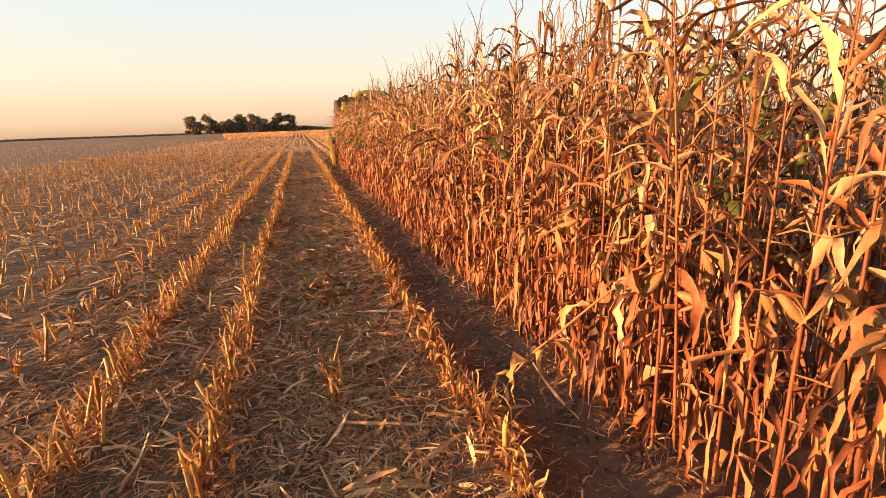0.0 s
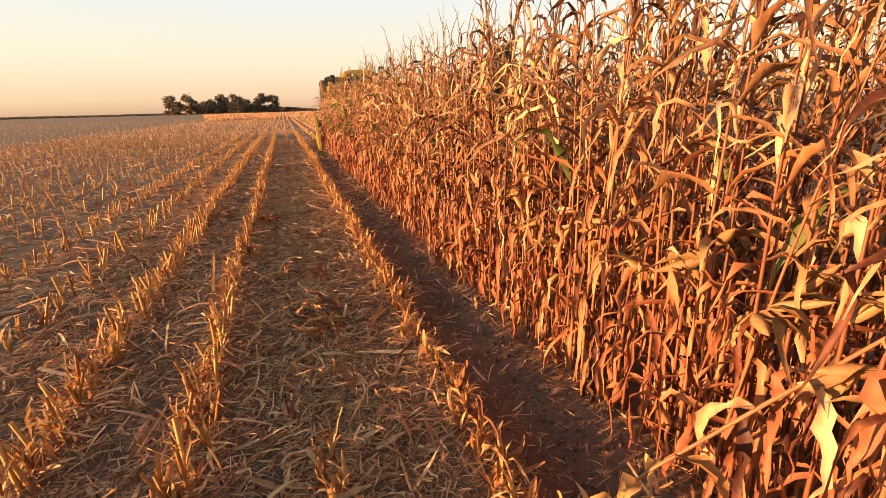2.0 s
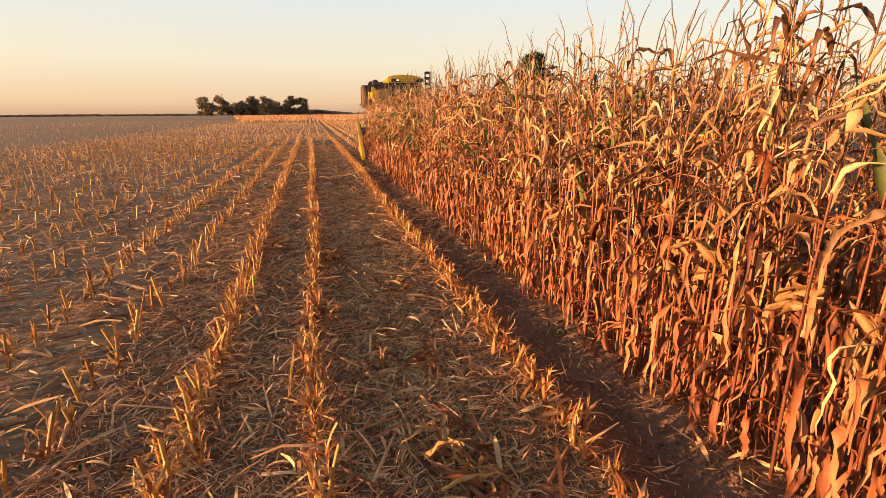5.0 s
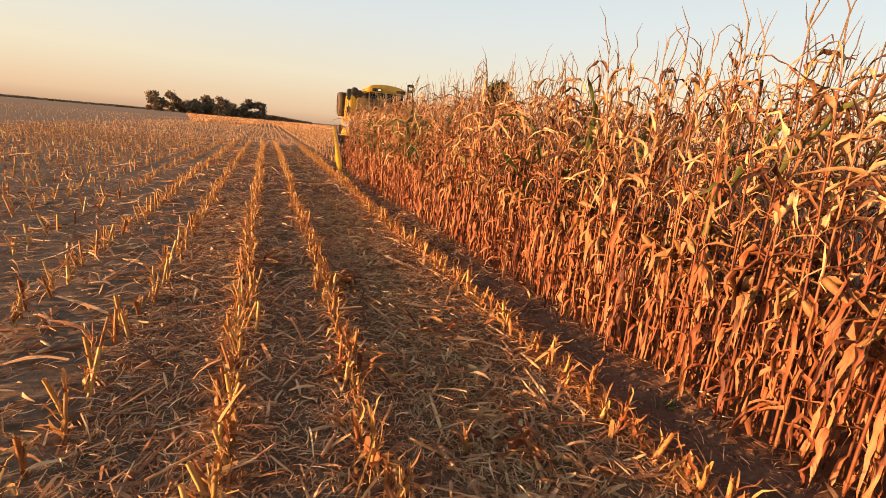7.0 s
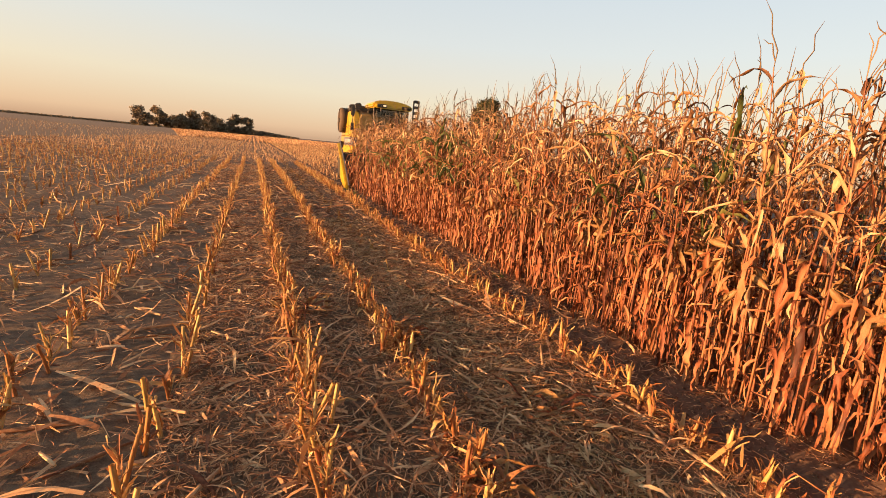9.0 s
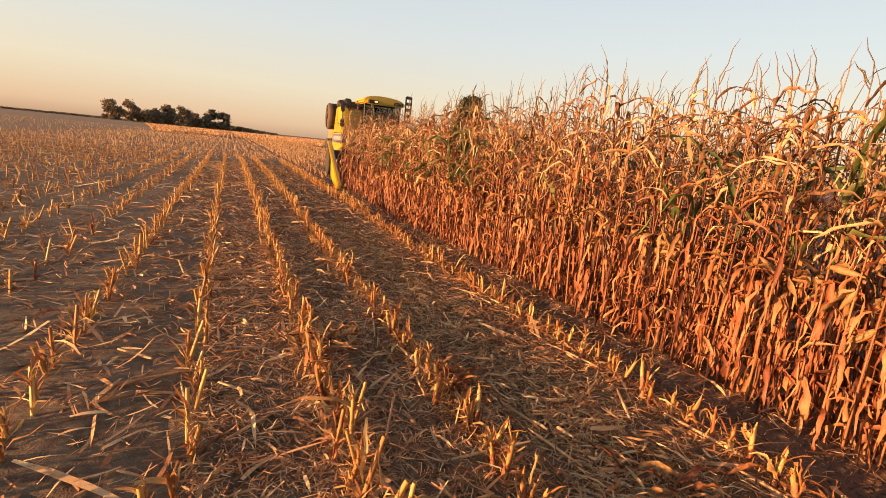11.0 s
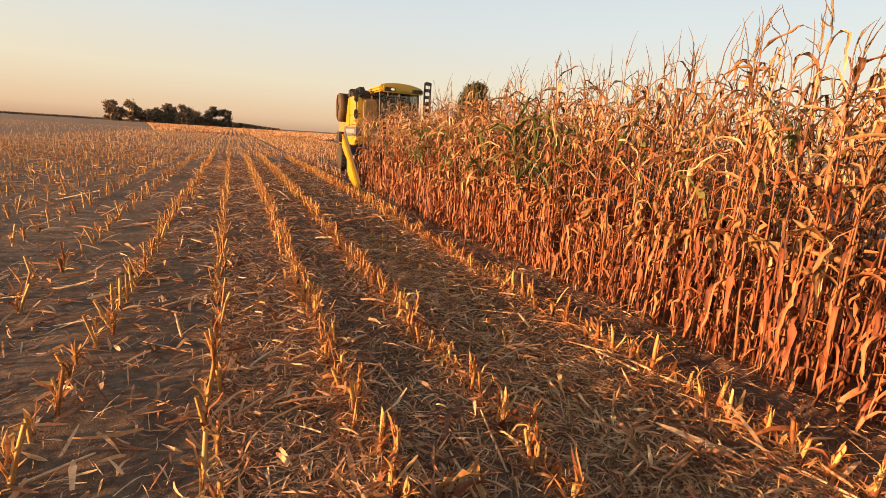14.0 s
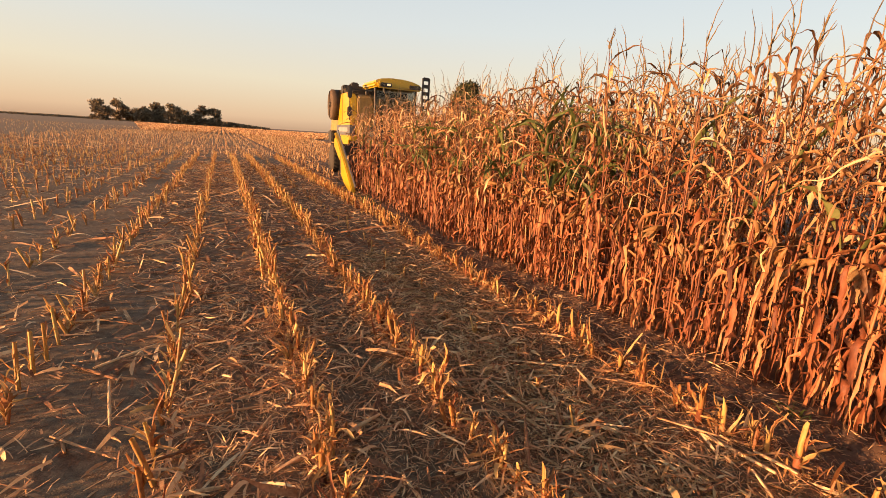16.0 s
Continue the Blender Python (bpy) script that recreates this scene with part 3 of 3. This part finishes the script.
tagged(new("far_field_stubble", far_field()), "far stubble field glowing in evening sun", "stubble", kind="stuff")


def fallen_stalks():
    r = np.random.default_rng(3)
    pieces = []
    for _ in range(260):
        x, y, ln, a = r.uniform(-3.4, 0.1), r.uniform(0.3, 13), r.uniform(0.12, 0.5), r.normal(1.3, 0.9)
        s = np.linspace(-0.5, 0.5, 4)
        px, py = x + s * ln * math.cos(a), y + s * ln * math.sin(a)
        c = np.stack([px, py, ground_z(px, py).max() + 0.012 + 0.02 * r.random() + s * r.normal(0, 0.02)], -1)
        pieces.append(tube(c, np.array([0.008, 0.011, 0.01, 0.007]) * r.uniform(0.6, 1.1), 5))
    return joined(pieces)


tagged(new("fallen_stalks", mesh_of("fallen_stalks", *fallen_stalks(), [M_LITTER], smooth=True)), "broken dry corn stalks lying in the litter", "crop litter", kind="stuff")


# ---- broken and heaped plants ----


def broken_plant():
    """A snapped plant that leans from the standing row over the furrow."""
    r = np.random.default_rng(17)
    root = new("broken_corn_plant")
    tagged(root, "snapped dry corn plant leaning over the bare furrow", "corn plant")
    pts = np.array([(0.82, 1.15, 0.98), (0.72, 1.23, 0.84), (0.6, 1.31, 0.70), (0.46, 1.40, 0.53), (0.33, 1.48, 0.38), (0.24, 1.53, 0.24), (0.17, 1.57, 0.03)])
    new("stalk", mesh_of("stalk", *tube(pts, [0.006, 0.0065, 0.007, 0.0065, 0.006, 0.005, 0.004], 7), [M_STALK], smooth=True)).parent = root
    new("root_stalk", mesh_of("root_stalk", *tube([(0.84, 1.14, -0.03), (0.83, 1.15, 0.5), (0.82, 1.15, 0.99)], [0.013, 0.012, 0.010], 7), [M_STALK], smooth=True)).parent = root
    for k, t, az, ln, wd, dn in ((4, 0.3, 3.6, 0.34, 0.055, -95), (4, 0.0, 0.6, 0.30, 0.05, -90), (3, 0.5, 5.2, 0.42, 0.05, -88), (2, 0.2, 2.2, 0.40, 0.04, -92), (5, 0.0, 3.1, 0.22, 0.03, -60), (1, 0.5, 4.4, 0.45, 0.045, -90)):
        base = pts[k] * (1 - t) + pts[k + 1] * t
        new("leaf", mesh_of("leaf", *leaf_blade(base, az, ln, wd, r.uniform(-10, 30), dn, 0.4, r.normal(0, 0.9), r.normal(0, 0.4), 11, 0.35), [M_LEAF if k < 3 else M_SHRED])).parent = root
    return root


broken_plant()


def leaf_heap(x, y, spread, n, seed):
    r = np.random.default_rng(seed)
    root = new("leaf_heap")
    tagged(root, "heap of torn reddish corn leaves on the chaff", "crop litter")
    root.matrix_basis = pose(x, y, float(ground_z(x, y)))
    for _ in range(n):
        a, d = r.uniform(0, 6.28), abs(r.normal(0, spread))
        v, q = leaf_blade((d * math.cos(a), d * math.sin(a), r.uniform(0.0, 0.06)), r.uniform(0, 6.28), r.uniform(0.12, 0.34), r.uniform(0.015, 0.04), r.uniform(0, 50), r.uniform(-50, 15), 0.9, r.normal(0, 1.0), r.normal(0, 0.8), 7, 0.35)
        v[:, 2] = np.maximum(v[:, 2], 0.0)
        new("leaf", mesh_of("leaf", v, q, [M_SHRED if r.random() < 0.6 else M_OLD])).parent = root


for x, y, sp, n, seed in ((-0.67, 4.15, 0.13, 26, 1), (-0.60, 3.82, 0.16, 26, 2), (-0.55, 5.1, 0.10, 16, 3), (-1.15, 7.8, 0.12, 20, 4), (-1.28, 6.0, 0.13, 22, 5), (-1.85, 8.5, 0.12, 20, 6), (-1.1, 7.95, 0.11, 18, 7), (0.1, 1.45, 0.1, 14, 8), (-0.5, 6.6, 0.14, 16, 9)):
    leaf_heap(x, y, sp, n, seed)


def clods():
    """Crumbs of soil along the bare furrow."""
    r = np.random.default_rng(41)
    cube = np.array([(-1, -1, -1), (1, -1, -1), (1, 1, -1), (-1, 1, -1), (-1, -1, 1), (1, -1, 1), (1, 1, 1), (-1, 1, 1)]) * 0.6
    quads = np.array([(0, 3, 2, 1), (4, 5, 6, 7), (0, 1, 5, 4), (1, 2, 6, 5), (2, 3, 7, 6), (3, 0, 4, 7)])
    out = []
    for _ in range(3200):
        x, y = r.choice([0.14, 0.56, 0.36], p=[0.3, 0.5, 0.2]) + r.normal(0, 0.08), r.uniform(0.5, 13)
        s = 0.004 + 0.013 * r.random() ** 3
        v = (cube + r.normal(0, 0.22, (8, 3))) * s * np.array([1, 1, 0.7]) + (x, y, float(ground_z(x, y)) + s * 0.3)
        out.append((v, quads))
    return joined(out)


tagged(new("soil_clods", mesh_of("soil_clods", *clods(), [M_SOIL], smooth=True)), "small crumbs of brown soil along the furrow", "soil", kind="stuff")

def weed(x, y, n, size, seed):
    r = np.random.default_rng(seed)
    root = new("weed_tuft")
    tagged(root, "small green weed tuft growing at the corn's foot", "weed")
    root.matrix_basis = pose(x, y, float(ground_z(x, y)))
    for _ in range(n):
        a = r.uniform(0, 6.28)
        v, q = leaf_blade((r.normal(0, size * 0.3), r.normal(0, size * 0.3), -0.005), a, size * r.uniform(0.5, 1.2), r.uniform(0.008, 0.02), r.uniform(35, 85), r.uniform(-30, 50), 0.9, r.normal(0, 0.6), 0.3, 5)
        new("blade", mesh_of("blade", v, q, [M_GREEN])).parent = root


for x, y, n, size, seed in ((0.46, 18.6, 30, 0.24, 1), (0.56, 19.0, 26, 0.22, 2), (0.50, 18.2, 20, 0.18, 3), (0.55, 5.3, 9, 0.10, 4), (0.50, 1.3, 8, 0.12, 5), (0.6, 9.6, 10, 0.12, 6)):
    weed(x, y, n, size, seed)

# ---- the harvester ----


def part(name, bm, mat, parent, label=""):
    me = bpy.data.meshes.new(name)
    bm.to_mesh(me)
    bm.free()
    me.materials.append(mat)
    ob = new(name, me)
    ob.parent = parent
    if label:
        tagged(ob, label)
    return ob


def box(x0, x1, y0, y1, z0, z1, bevel=0.02, seg=2):
    bm = bmesh.new()
    bmesh.ops.create_cube(bm, size=1, matrix=Matrix.Translation(((x0 + x1) / 2, (y0 + y1) / 2, (z0 + z1) / 2)) @ Matrix.Diagonal((x1 - x0, y1 - y0, z1 - z0, 1)))
    if bevel:
        bmesh.ops.bevel(bm, geom=bm.edges[:], offset=bevel, segments=seg, affect="EDGES")
    return bm


def prism(outline, axis_name, lo, hi, bevel=0.02):
    """An outline pushed along x ('x': outline in y, z), y ('y': x, z) or z ('z': x, y)."""
    bm = bmesh.new()
    def at(u, w, k):
        return {"x": (k, u, w), "y": (u, k, w), "z": (u, w, k)}[axis_name]
    a = [bm.verts.new(at(u, w, lo)) for u, w in outline]
    b = [bm.verts.new(at(u, w, hi)) for u, w in outline]
    bm.faces.new(a), bm.faces.new(b[::-1])
    for i in range(len(a)):
        j = (i + 1) % len(a)
        bm.faces.new((a[i], b[i], b[j], a[j]))
    bmesh.ops.recalc_face_normals(bm, faces=bm.faces[:])
    if bevel:
        bmesh.ops.bevel(bm, geom=bm.edges[:], offset=bevel, segments=2, affect="EDGES")
    return bm


def rod(a, b, r0, r1=None, sides=12):
    bm = bmesh.new()
    a, b = Vector(a), Vector(b)
    q = (b - a).to_track_quat("Z", "Y").to_matrix().to_4x4()
    bmesh.ops.create_cone(bm, cap_ends=True, segments=sides, radius1=r0, radius2=r0 if r1 is None else r1, depth=(b - a).length,
                          matrix=Matrix.Translation((a + b) / 2) @ q)
    return bm


def lathe(profile, centre, sides=32):
    """A profile of (along x, radius) turned about the x axis through centre."""
    bm = bmesh.new()
    rings = []
    for u, r in profile:
        rings.append([bm.verts.new((centre[0] + u, centre[1] + r * math.cos(a), centre[2] + r * math.sin(a))) for a in (2 * math.pi * k / sides for k in range(sides))])
    for p, q in zip(rings, rings[1:]):
        for k in range(sides):
            j = (k + 1) % sides
            bm.faces.new((p[k], p[j], q[j], q[k]))
    bm.faces.new(rings[0]), bm.faces.new(rings[-1][::-1])
    bmesh.ops.recalc_face_normals(bm, faces=bm.faces[:])
    for f in bm.faces:
        f.smooth = True
    return bm


def wheel(parent, x, y, r, w, face):
    """A lugged tyre with a yellow rim; face -1 shows its outside towards -x."""
    tyre = part("tyre", lathe([(-w / 2, r * 0.58), (-w / 2, r * 0.86), (-w * 0.42, r * 0.95), (w * 0.42, r * 0.95), (w / 2, r * 0.86), (w / 2, r * 0.58)], (x, y, r)), M_RUBBER, parent)
    lugs = []
    for k in range(22):
        a = 2 * math.pi * k / 22
        for side in (-1, 1):
            p = Vector((x + side * w * 0.24, y + r * 0.965 * math.cos(a + side * 0.07), r + r * 0.965 * math.sin(a + side * 0.07)))
            m = Matrix.Translation(p) @ pose(0, 0, 0, math.degrees(a), 0, 0) @ pose(0, 0, 0, 0, side * 35, 0)
            lugs.append((m, (w * 0.5, 0.06 * r, 0.05)))
    bm = bmesh.new()
    for m, sc in lugs:
        bmesh.ops.create_cube(bm, size=1, matrix=m @ Matrix.Diagonal((sc[0], sc[1], sc[2], 1)))
    part("tread", bm, M_RUBBER, tyre)
    f = face * w / 2
    part("rim", lathe([(f * 0.9, r * 0.60), (f * 0.75, r * 0.54), (f * 0.3, r * 0.5), (f * 0.3, r * 0.22), (f * 0.6, r * 0.2), (f * 0.6, 0.01)], (x, y, r)), M_YELLOW, parent, "yellow steel wheel rim")


HX, HY = 2.63, 19.9       # the harvester's middle and the tips of its header


def harvester():
    h = new("combine_harvester")
    tagged(h, "yellow combine harvester with corn header, cutting standing corn", "combine harvester")
    # bodywork, seen from the front and its flank
    side = [(5.9, 1.0), (5.4, 1.55), (5.3, 2.1), (5.45, 2.8), (6.2, 2.95), (9.4, 2.95), (10.8, 2.4), (11.2, 1.5), (10.6, 0.95)]
    part("body", prism(side, "x", -0.94, 1.0, 0.05), M_DUSTY_SHADED, h)
    flank = part("flank_panel", prism([(5.5, 1.32), (5.5, 2.55), (5.75, 2.90), (6.2, 2.98), (7.3, 2.98), (7.75, 2.1), (8.3, 1.32)], "x", -1.2, -0.95, 0.04), M_YELLOW, h)
    part("flank_skirt", prism([(5.5, 1.36), (8.3, 1.36), (8.3, 1.05), (7.4, 0.66), (6.9, 0.50), (6.5, 0.66), (6.3, 1.0), (5.6, 1.05)], "x", -1.25, -1.19, 0.02), M_YELLOW, h)
    part("decal_band", box(-1.212, -1.02, 5.488, 8.0, 1.50, 1.86, 0), M_GREY, flank, "grey decal band with a pale bar")
    part("decal_bar", box(-1.217, -1.205, 5.85, 7.6, 1.62, 1.77, 0), M_WHITE, flank)
    part("panel_seam", box(-1.206, -1.196, 6.9, 6.93, 1.88, 2.93, 0), M_BLACK, flank)
    # its colour holds dust and the shade of a wall turned from the sun
    part("front_wall", box(-0.98, 1.0, 5.3, 5.5, 1.5, 2.72, 0.04), M_DUSTY_SHADED, h, "yellow front wall dulled by dust and painted-in shade")
    part("grain_tank", prism([(-1.0, 2.85), (-1.15, 3.15), (1.15, 3.15), (1.0, 2.85)], "y", 6.7, 9.0, 0.03), M_BLACK, h, "dark dusty grain tank rim")
    scr = part("rotary_screen", lathe([(0.0, 0.10), (-0.02, 0.20), (-0.015, 0.22), (-0.03, 0.36), (-0.02, 0.38), (-0.03, 0.48), (0.02, 0.56), (0.30, 0.56), (0.30, 0.2)], (-1.42, 8.2, 2.60)), M_SCREEN, h, "round brown dusty air screen")
    part("screen_hub", lathe([(-0.05, 0.02), (-0.05, 0.09), (0.02, 0.1)], (-1.42, 8.2, 2.60), 16), M_BLACK, scr)
    part("screen_arm", box(-1.475, -1.455, 8.17, 8.23, 2.12, 3.08, 0.005), M_BLACK, scr)
    part("engine_box", box(-1.10, -0.86, 5.8, 6.2, 2.96, 3.30, 0.04), M_BLACK, h)
    part("engine_box", box(-0.80, -0.5, 6.45, 6.95, 2.94, 3.24, 0.04), M_BLACK, h)
    part("engine_box", box(-1.14, -0.8, 7.2, 7.6, 2.96, 3.30, 0.04), M_BLACK, h)
    part("exhaust_pipe", rod((-0.9, 7.9, 2.9), (-0.9, 7.9, 3.35), 0.07), M_STEEL, h)
    part("handrail", rod((-1.1, 5.4, 3.0), (-0.6, 5.3, 3.05), 0.02, sides=8), M_BLACK, h)
    # cab
    cab = part("cab_frame", box(-0.82, 0.82, 4.95, 6.35, 1.75, 1.98, 0.03), M_BLACK, h)
    for x, y in ((-0.79, 4.98), (0.79, 4.98), (-0.81, 6.3), (0.81, 6.3)):
        part("cab_post", rod((x, y, 1.9), (x * 1.02, y + (0.05 if y < 5.5 else 0), 3.28), 0.045, sides=8), M_BLACK, cab)
    for name, b in (("windscreen", box(-0.77, 0.77, 4.94, 4.965, 2.0, 3.25, 0)), ("side_window", box(-0.825, -0.805, 5.05, 6.25, 2.0, 3.25, 0)),
                    ("side_window", box(0.805, 0.825, 5.05, 6.25, 2.0, 3.25, 0)), ("rear_window", box(-0.77, 0.77, 6.28, 6.3, 2.0, 3.25, 0))):
        part(name, b, M_GLASS, cab)
    part("seat", prism([(5.6, 2.0), (5.55, 2.42), (5.95, 2.42), (6.0, 3.0), (6.12, 3.0), (6.15, 2.0)], "x", -0.27, 0.27, 0.04), M_SEAT, cab)
    part("steering_column", rod((0, 5.25, 1.95), (0, 5.42, 2.62), 0.04), M_BLACK, cab)
    part("steering_wheel", lathe([(-0.02, 0.17), (0.0, 0.2), (0.02, 0.17)], (0, 5.4, 2.66), 20), M_BLACK, cab)
    roof = part("cab_roof", prism([(-0.90, 3.20), (-0.97, 3.29), (-0.93, 3.40), (-0.72, 3.48), (-0.3, 3.525), (0.2, 3.515), (0.6, 3.46), (0.88, 3.37), (0.95, 3.28), (0.90, 3.20)], "y", 4.62, 6.5, 0.05), M_YELLOW, h)
    part("roof_fascia", prism([(-0.84, 3.17), (-0.90, 3.27), (-0.84, 3.37), (-0.5, 3.44), (0.0, 3.45), (0.5, 3.41), (0.82, 3.32), (0.88, 3.25), (0.82, 3.17)], "y", 4.44, 4.66, 0.05), M_YELLOW, roof)
    for s in (-1, 1):
        part("lamp_housing", box(s * 0.56 - 0.22, s * 0.56 + 0.22, 4.41, 4.5, 3.21, 3.34, 0.02), M_BLACK, roof)
        for dx in (-0.10, 0.10):
            part("work_lamp", box(s * 0.56 + dx - 0.07, s * 0.56 + dx + 0.07, 4.39, 4.43, 3.24, 3.31, 0.01), M_LAMP if s < 0 and dx > 0 else M_LENS, roof, "lit work lamp" if s < 0 and dx > 0 else "")
    part("roof_beacon", rod((-0.55, 4.7, 3.2), (-0.55, 4.7, 3.06), 0.05), M_BLACK, roof)
    # mirrors and the ladder-like rail
    part("mirror_arm", rod((-0.6, 5.0, 3.0), (-1.36, 4.79, 3.0), 0.02, sides=8), M_BLACK, h)
    part("mirror", box(-1.44, -1.30, 4.70, 4.78, 2.70, 3.12, 0.03), M_BLACK, h)
    part("mirror", box(-1.44, -1.30, 4.70, 4.78, 2.12, 2.44, 0.03), M_BLACK, h)
    part("mirror_post", rod((-1.36, 4.79, 2.0), (-1.36, 4.79, 3.16), 0.016, sides=8), M_BLACK, h)
    rail = part("access_ladder", box(1.07, 1.12, 4.7, 4.78, 2.2, 3.6, 0.01), M_BLACK, h, "black steel ladder rail beside the cab")
    part("stile", box(1.29, 1.34, 4.7, 4.78, 2.2, 3.6, 0.01), M_BLACK, rail)
    for k in range(6):
        part("rung", box(1.115, 1.295, 4.71, 4.77, 2.3 + k * 0.24, 2.42 + k * 0.24, 0.01), M_BLACK, rail)
    # running gear
    wheel(h, -0.95, 6.3, 0.80, 0.44, -1)
    wheel(h, 0.95, 6.3, 0.80, 0.44, 1)
    wheel(h, -1.05, 8.9, 0.58, 0.42, -1)
    wheel(h, 1.05, 8.9, 0.58, 0.42, 1)
    part("front_axle", rod((-1.0, 6.3, 0.8), (1.0, 6.3, 0.8), 0.16), M_BLACK, h)
    part("rear_axle", rod((-1.2, 8.9, 0.58), (1.2, 8.9, 0.58), 0.12), M_BLACK, h)
    part("side_box", box(-1.30, -0.9, 8.6, 9.4, 1.2, 1.65, 0.04), M_BLACK, h)
    part("feeder_house", prism([(2.6, 0.45), (2.6, 1.15), (5.4, 1.9), (5.6, 1.1)], "x", -0.65, 0.65, 0.03), M_BLACK, h)
    # corn header
    part("header_back", box(-2.02, 2.02, 2.35, 2.6, 0.3, 1.25, 0.03), M_BLACK, h)
    # auger black, not steel: the shade in the header's hollow is painted
    part("header_auger", rod((-2.0, 2.1, 0.62), (2.0, 2.1, 0.62), 0.2, sides=20), M_BLACK, h)
    part("header_trough", prism([(1.7, 0.28), (2.4, 0.28), (2.4, 0.34), (1.7, 0.34)], "x", -2.02, 2.02, 0.01), M_BLACK, h)
    for s in (-1, 1):
        x = s * 2.12
        outline = [(0.0, 0.06), (0.25, 0.24), (1.2, 0.80), (2.2, 1.32), (2.75, 1.58), (2.78, 1.52), (2.2, 1.22), (1.72, 0.92), (1.62, 0.42), (1.2, 0.22), (0.5, 0.04)]
        d = part("outer_divider", prism(outline, "x", x - 0.06, x + 0.05, 0.025), M_YELLOW, h, "tall yellow snout of the header")
        part("divider_rod", rod((x + 0.05, 0.1, 0.2), (x + 0.05, 2.8, 1.64), 0.022, sides=8), M_STEEL, d)
        part("divider_lining", prism([(0.3, 0.26), (1.2, 0.82), (2.6, 1.40), (2.6, 0.4), (0.6, 0.1)], "x", x - s * 0.10 - 0.012, x - s * 0.10 + 0.012, 0), M_BLACK, d)
        part("divider_shoe", box(x - 0.08, x + 0.06, 0.02, 0.5, 0.0, 0.07, 0.015), M_BLACK, d)
    for k in range(1, 6):
        x = -2.12 + 0.707 * k
        part("snout", prism([(0.1, 0.08), (0.9, 0.42), (1.7, 0.62), (1.75, 0.3), (0.8, 0.1)], "x", x - 0.16, x + 0.16, 0.07), M_YELLOW, h)
    for ob in h.children:
        if ob.name.split(".")[0] in ("cab_frame", "cab_roof"):
            ob.matrix_basis = pose(0.23, 0, -0.06) @ Matrix.Diagonal((0.88, 1, 1, 1))
    h.matrix_basis = pose(HX, HY, float(ground_z(HX, HY))) @ Matrix.Diagonal((0.985, 0.80, 0.95, 1))
    return h


harvester()

# ---- trees ----


def tree(name, label, x, y, height, spread, n_clump, n_leaf, leaf, seed, base=0.3, mat=M_FAR):
    r = np.random.default_rng(seed)
    t = new(name)
    tagged(t, label, "tree")
    t.matrix_basis = pose(x, y, 0)
    trunk = [tube([(0, 0, -0.2), (0.05 * spread * 0.1, 0, height * 0.3), (0.1, 0.1, height * 0.62), (0.0, 0.1, height * 0.85)], np.array([0.035, 0.028, 0.016, 0.005]) * height, 8)]
    centres = []
    for k in range(n_clump):
        a, u = r.uniform(0, 6.28), r.uniform(0, 1)
        z = height * (base + (0.97 - base) * u)
        rad = spread * (0.25 + 0.75 * math.sin(math.pi * min(1, 0.15 + 0.85 * u)) ** 0.8) * math.sqrt(r.uniform(0.1, 1)) * 0.85
        c = np.array([rad * math.cos(a), rad * math.sin(a), z])
        centres.append(c)
        if k % 3 == 0:
            z0 = max(height * 0.2, z * 0.7)
            trunk.append(tube([(0, 0, z0), tuple(c * [0.5, 0.5, 0] + [0, 0, (z0 + z) / 2 + 0.2]), tuple(c)], np.array([0.012, 0.008, 0.002]) * height, 5))
    part_trunk = new("trunk", mesh_of("trunk", *joined(trunk), [M_BARK], smooth=True))
    part_trunk.parent = t
    n = n_clump * n_leaf
    c = np.repeat(np.array(centres), n_leaf, 0) + r.normal(0, 1, (n, 3)) * spread * np.array([0.16, 0.16, 0.12])
    a, b = r.normal(0, 1, (2, n, 3))
    a /= np.linalg.norm(a, axis=1)[:, None]
    b = np.cross(a, b)
    b /= np.linalg.norm(b, axis=1)[:, None]
    s = (leaf * r.uniform(0.6, 1.4, n))[:, None]
    v = np.stack([c - a * s, c - b * s * 0.6, c + a * s, c + b * s * 0.6], 1).reshape(-1, 3)
    crown = new("crown", mesh_of("crown", v, np.arange(n * 4).reshape(-1, 4), [mat]))
    crown.parent = t
    return t


tree("broadleaf_tree", "dark green broadleaf tree beyond the corn", 53.4, 119.0, 15.0, 4.5, 80, 330, 0.23, 4)
_q = np.random.default_rng(9)
for k in range(9):
    tree("far_tree", "brown hazy distant tree on the horizon", -77 + 8.5 * k + _q.uniform(-2, 2), 410 + _q.uniform(-20, 20), _q.uniform(9, 14), 6.5, 26, 90, 0.8, 50 + k, 0.08, M_HEDGE)


def hedge():
    r = np.random.default_rng(77)
    n = 26000
    x = np.concatenate([r.uniform(-420, 36, n // 2), r.uniform(-90, 36, n // 2)])
    c = np.stack([x, 470 + r.normal(0, 4, n), r.uniform(0, 1, n) * (0.9 + 0.4 * wave(x * 0.05, x * 0.03, 8) + 3.0 * np.clip((34 - x) / 30, 0, 1) * (x > -20)) + 0.05], -1)
    a, b = r.normal(0, 1, (2, n, 3))
    a /= np.linalg.norm(a, axis=1)[:, None]
    b /= np.linalg.norm(b, axis=1)[:, None]
    v = np.stack([c - a, c - b * 0.7, c + a, c + b * 0.7], 1).reshape(-1, 3)
    return mesh_of("far_hedge", v, np.arange(n * 4).reshape(-1, 4), [M_HEDGE])


tagged(new("far_hedge", hedge()), "low brown wooded line on the horizon", "hedge", kind="stuff")
